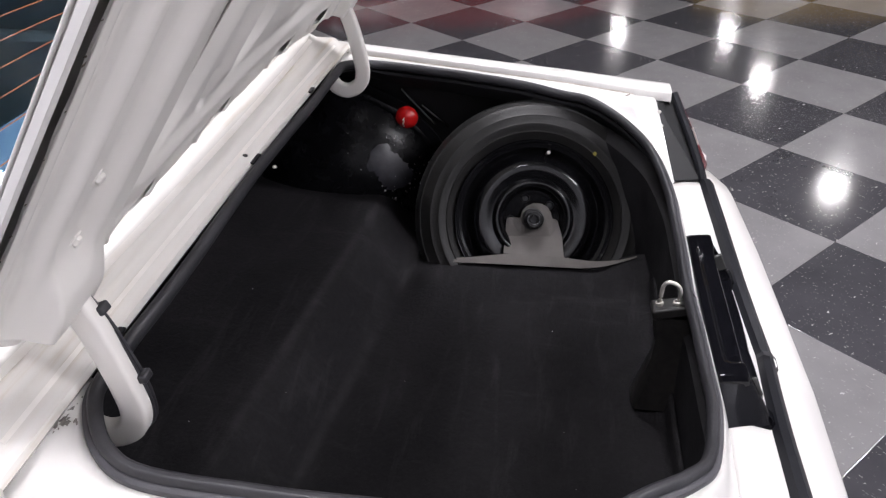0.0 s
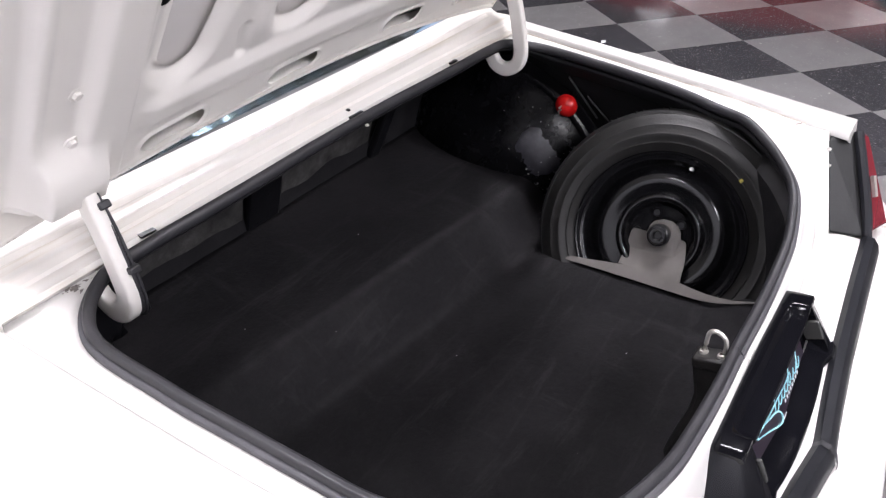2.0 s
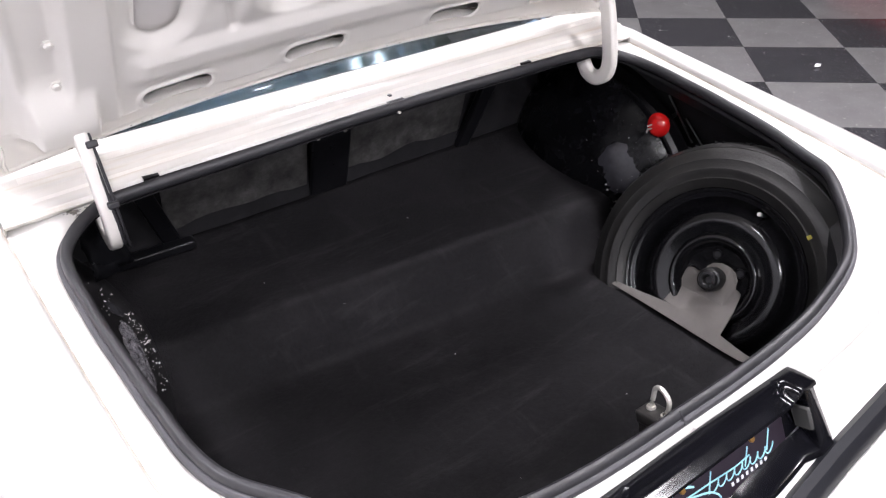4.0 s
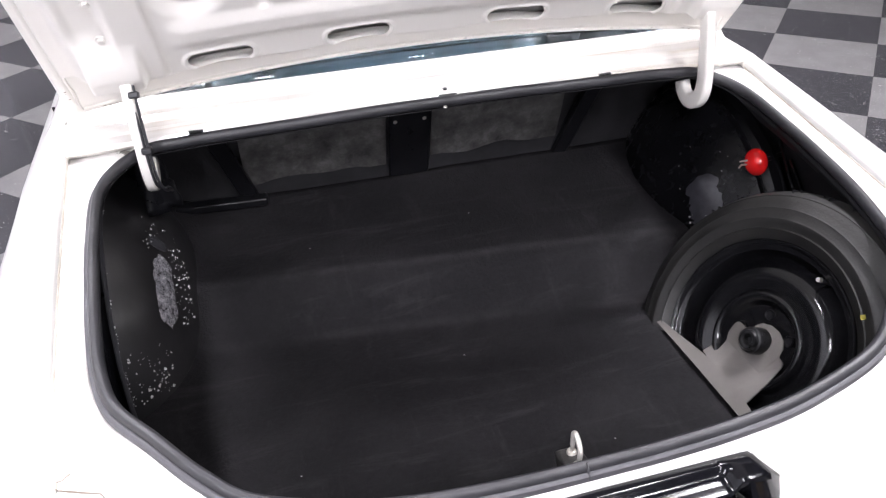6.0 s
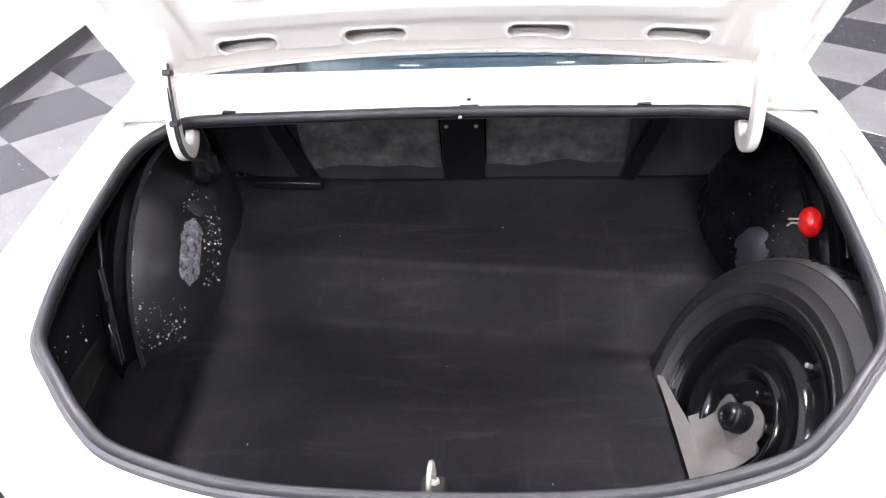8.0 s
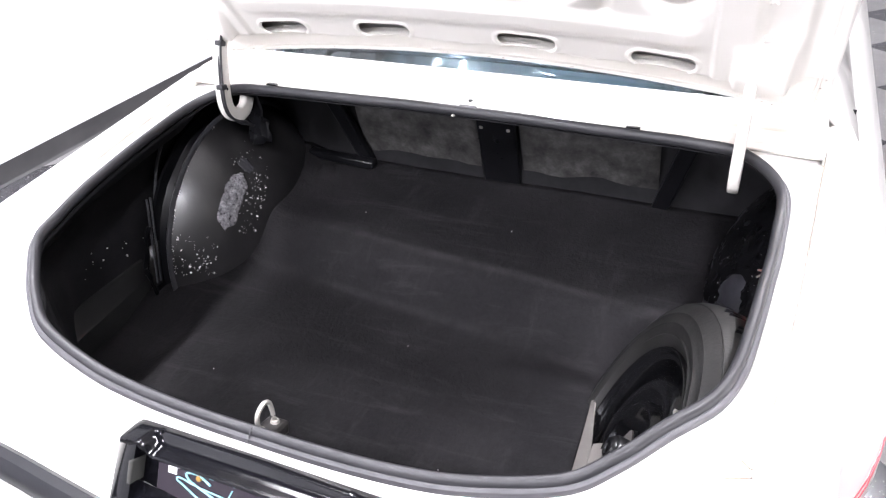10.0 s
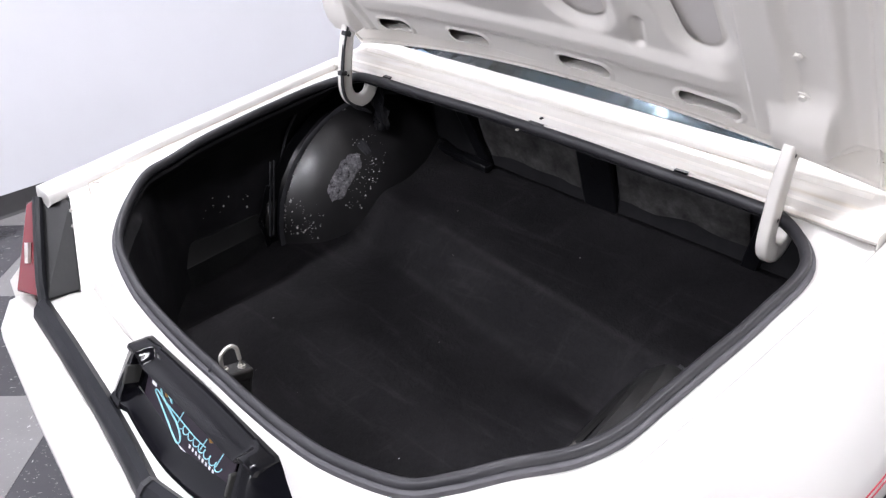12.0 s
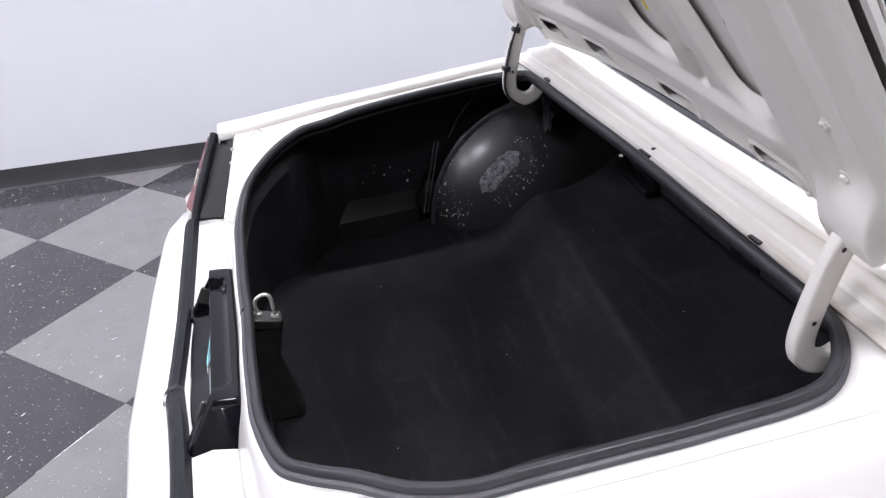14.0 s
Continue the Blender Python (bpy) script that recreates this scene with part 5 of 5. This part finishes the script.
part("nut", spun([(0.0, 0.020), (0.0075, 0.020), (0.0085, 0.031), (0.0105, 0.033), (0.0155, 0.033), (0.0175, 0.0305), (0.0182, 0.027), (0.0215, 0.0255), (0.0228, 0.022), (0.0232, 0.004), (0.024, 0.0), (0.020, -0.006), (0.0, -0.006)], NUT @ Matrix.Scale(1.26, 4), 40), nut_black, cover, "round black plastic nut")
part("rod", tube([NUT @ Vector((0, 0, -0.10)), NUT @ Vector((0, 0, 0.018))], 0.006, 8), zinc, cover)

# ---- red ball on its clip ----
BALL = Vector((0.757, 0.673, 0.744))
knob = thing("red_ball", "glossy red ball with a wire clip on the wheel arch", "ball", BALL)
bm = bmesh.new()
bmesh.ops.create_uvsphere(bm, u_segments=32, v_segments=20, radius=0.034)
bmesh.ops.scale(bm, vec=(0.70, 1, 1), verts=bm.verts)
part("ball", bm, red_ball_paint, knob)
for dz in (-0.006, 0.006):
    part("wire", tube([Vector((-0.020, 0.004, dz)), Vector((-0.036, 0.006, dz * 0.8)), Vector((-0.046, 0.0, dz * 1.5))], 0.0022, 6), zinc, knob, "bent wire clip")
part("stem", tube([Vector((0.02, 0.0, 0.0)), Vector((0.105, 0.02, 0.0))], 0.006, 8), black_paint, knob)

# ---- specks of lint on the carpet ----
rng = random.Random(4)
bm = bmesh.new()
for x, y, z in [(-0.034, 0.537, 0.4395), (-0.2, 0.752, 0.532), (-0.33, 0.9, 0.562), (0.1, 0.93, 0.565)] + [(rng.uniform(-0.5, 0.4), rng.uniform(0.1, 0.6), 0.440) for _ in range(5)]:
    r = rng.uniform(0.0008, 0.0018)
    hull([Vector((x, y, z + 0.004)) + Vector((rng.uniform(-1, 1), rng.uniform(-1, 1), rng.uniform(-0.5, 0.5))) * r for _ in range(8)], bm)
lint = tagged(part("carpet_lint", bm, lint_white, None), "tiny pale specks of lint on the carpet", "lint", kind="stuff")


crumb = tagged(finish("paper_crumb", hull([Vector((3.50 + 0.03 * a, 1.692 + 0.018 * b, 0.012 + 0.011 * c)) for a, b, c in ((1, 0, 0), (-1, 0.2, -0.3), (0.3, 1, 0.4), (-0.2, -1, 0), (0, 0.1, 1), (0.5, -0.6, 0.7), (-0.6, 0.5, 0.6), (0.1, 0.2, -1))]), lint_white), "small white crumb of paper on the tiles", "litter")
crumb.location.z = 0.0

# the car and all that lies in it lean together on the floor
for ob in (car, striker, mat, spare, cover, knob, lint):
    ob.matrix_basis = TILT @ ob.matrix_basis

# ---- other cars in the hall, seen in the shine of the floor ----
def parked_car(mat, at, turn, label):
    c = thing("parked_car", label, "car", at, "cars in the hall")
    side = [(-2.2, 0.45, 0.62), (-2.15, 0.62, 0.80), (-1.3, 0.86, 0.88), (-0.9, 0.90, 0.88), (0.6, 0.92, 0.88), (1.4, 0.90, 0.88), (2.1, 0.80, 0.82), (2.25, 0.55, 0.7)]
    rows = [[Vector((x, -w, 0.24)), Vector((x, -w * 1.02, (z + 0.24) / 2)), Vector((x, -w * 0.94, z * 0.95)), Vector((x, 0, z)), Vector((x, w * 0.94, z * 0.95)), Vector((x, w * 1.02, (z + 0.24) / 2)), Vector((x, w, 0.24))] for x, z, w in side]
    part("body", loft(rows, closed_cols=True), mat, c)
    cabin = [(-1.0, 0.88, 0.76), (-0.35, 1.28, 0.62), (0.5, 1.32, 0.62), (1.35, 0.90, 0.72)]
    part("cabin_glass", loft([[Vector((x, -w, 0.86)), Vector((x, -w * 0.95, z)), Vector((x, w * 0.95, z)), Vector((x, w, 0.86))] for x, z, w in cabin]), dark_glass, c)
    part("roof", loft([[Vector((x, -0.6, z)), Vector((x, 0, z + 0.03)), Vector((x, 0.6, z))] for x, z in ((-0.37, 1.285), (0.1, 1.32), (0.52, 1.325))]), mat, c)
    for x in (-1.35, 1.35):
        for y in (-0.8, 0.8):
            w = part("wheel", spun([(0, 0.10), (0.17, 0.09), (0.19, 0.11), (0.29, 0.11), (0.32, 0.07), (0.32, -0.07), (0.29, -0.11), (0.0, -0.1)], pose(x, y, 0.322, 90 if y < 0 else -90, 0, 0), 28), tyre_rubber, c)
            part("hub", spun([(0, 0.115), (0.15, 0.105), (0.17, 0.095)], pose(x, y, 0.322, 90 if y < 0 else -90, 0, 0), 20), chrome, w)
    c.rotation_euler.z = radians(turn)
    return c


parked_car(red_car_paint, (8.0, 1.6, 0), 90, "glossy red two-door car parked across the hall")
parked_car(gold_car_paint, (8.3, -3.3, 0), 90, "gold painted car parked across the hall")

# ---- floor tiles, nearest as single pieces ----
def tile_mesh(name, mat):
    h, b, g = TILE / 2 - 0.0006, 0.0012, 0.004
    bm = bmesh.new()
    lower = [bm.verts.new((x, y, -g)) for x, y in ((-h, -h), (h, -h), (h, h), (-h, h))]
    mid = [bm.verts.new((x, y, -b * 0.5)) for x, y in ((-h, -h), (h, -h), (h, h), (-h, h))]
    upper = [bm.verts.new((x, y, 0)) for x, y in ((-h + b, -h + b), (h - b, -h + b), (h - b, h - b), (-h + b, h - b))]
    for k in range(4):
        bm.faces.new([lower[k], lower[(k + 1) % 4], mid[(k + 1) % 4], mid[k]])
        bm.faces.new([mid[k], mid[(k + 1) % 4], upper[(k + 1) % 4], upper[k]])
    bm.faces.new(upper)
    mesh = bpy.data.meshes.new(name)
    bm.to_mesh(mesh)
    bm.free()
    mesh.materials.append(mat)
    return mesh


meshes = (tile_mesh("light_tile", tile_light), tile_mesh("dark_tile", tile_dark))
ca, sa = math.cos(SPIN), math.sin(SPIN)
rest = ([], [])
for i in range(-40, 41):
    for j in range(-40, 41):
        u, v = (i + 0.5) * TILE, (j + 0.5) * TILE
        x, y = ORIGIN[0] + ca * u - sa * v, ORIGIN[1] + sa * u + ca * v
        if not (WEST - 0.3 < x < EAST + 0.3 and SOUTH - 0.3 < y < NORTH + 0.3):
            continue
        kind = (i + j) % 2
        near = x < 5.6 and -3.0 < y < 4.2 and not (-0.5 < x < 0.5 and 0.2 < y < 2.3)
        if near:
            ob = new("tile", meshes[kind])
            ob.matrix_world = pose(x, y, 0, 0, 0, math.degrees(SPIN))
            ob.parent = room_floor
        else:
            rest[kind].append((x, y))
for kind in (0, 1):
    bm = bmesh.new()
    h = TILE / 2 - 0.0006
    for x, y in rest[kind]:
        bm.faces.new([bm.verts.new((x + ca * a - sa * b, y + sa * a + ca * b, 0)) for a, b in ((-h, -h), (h, -h), (h, h), (-h, h))])
    tagged(finish("far_tiles", bm, (tile_light, tile_dark)[kind], room_floor, smooth=False), kind="stuff")
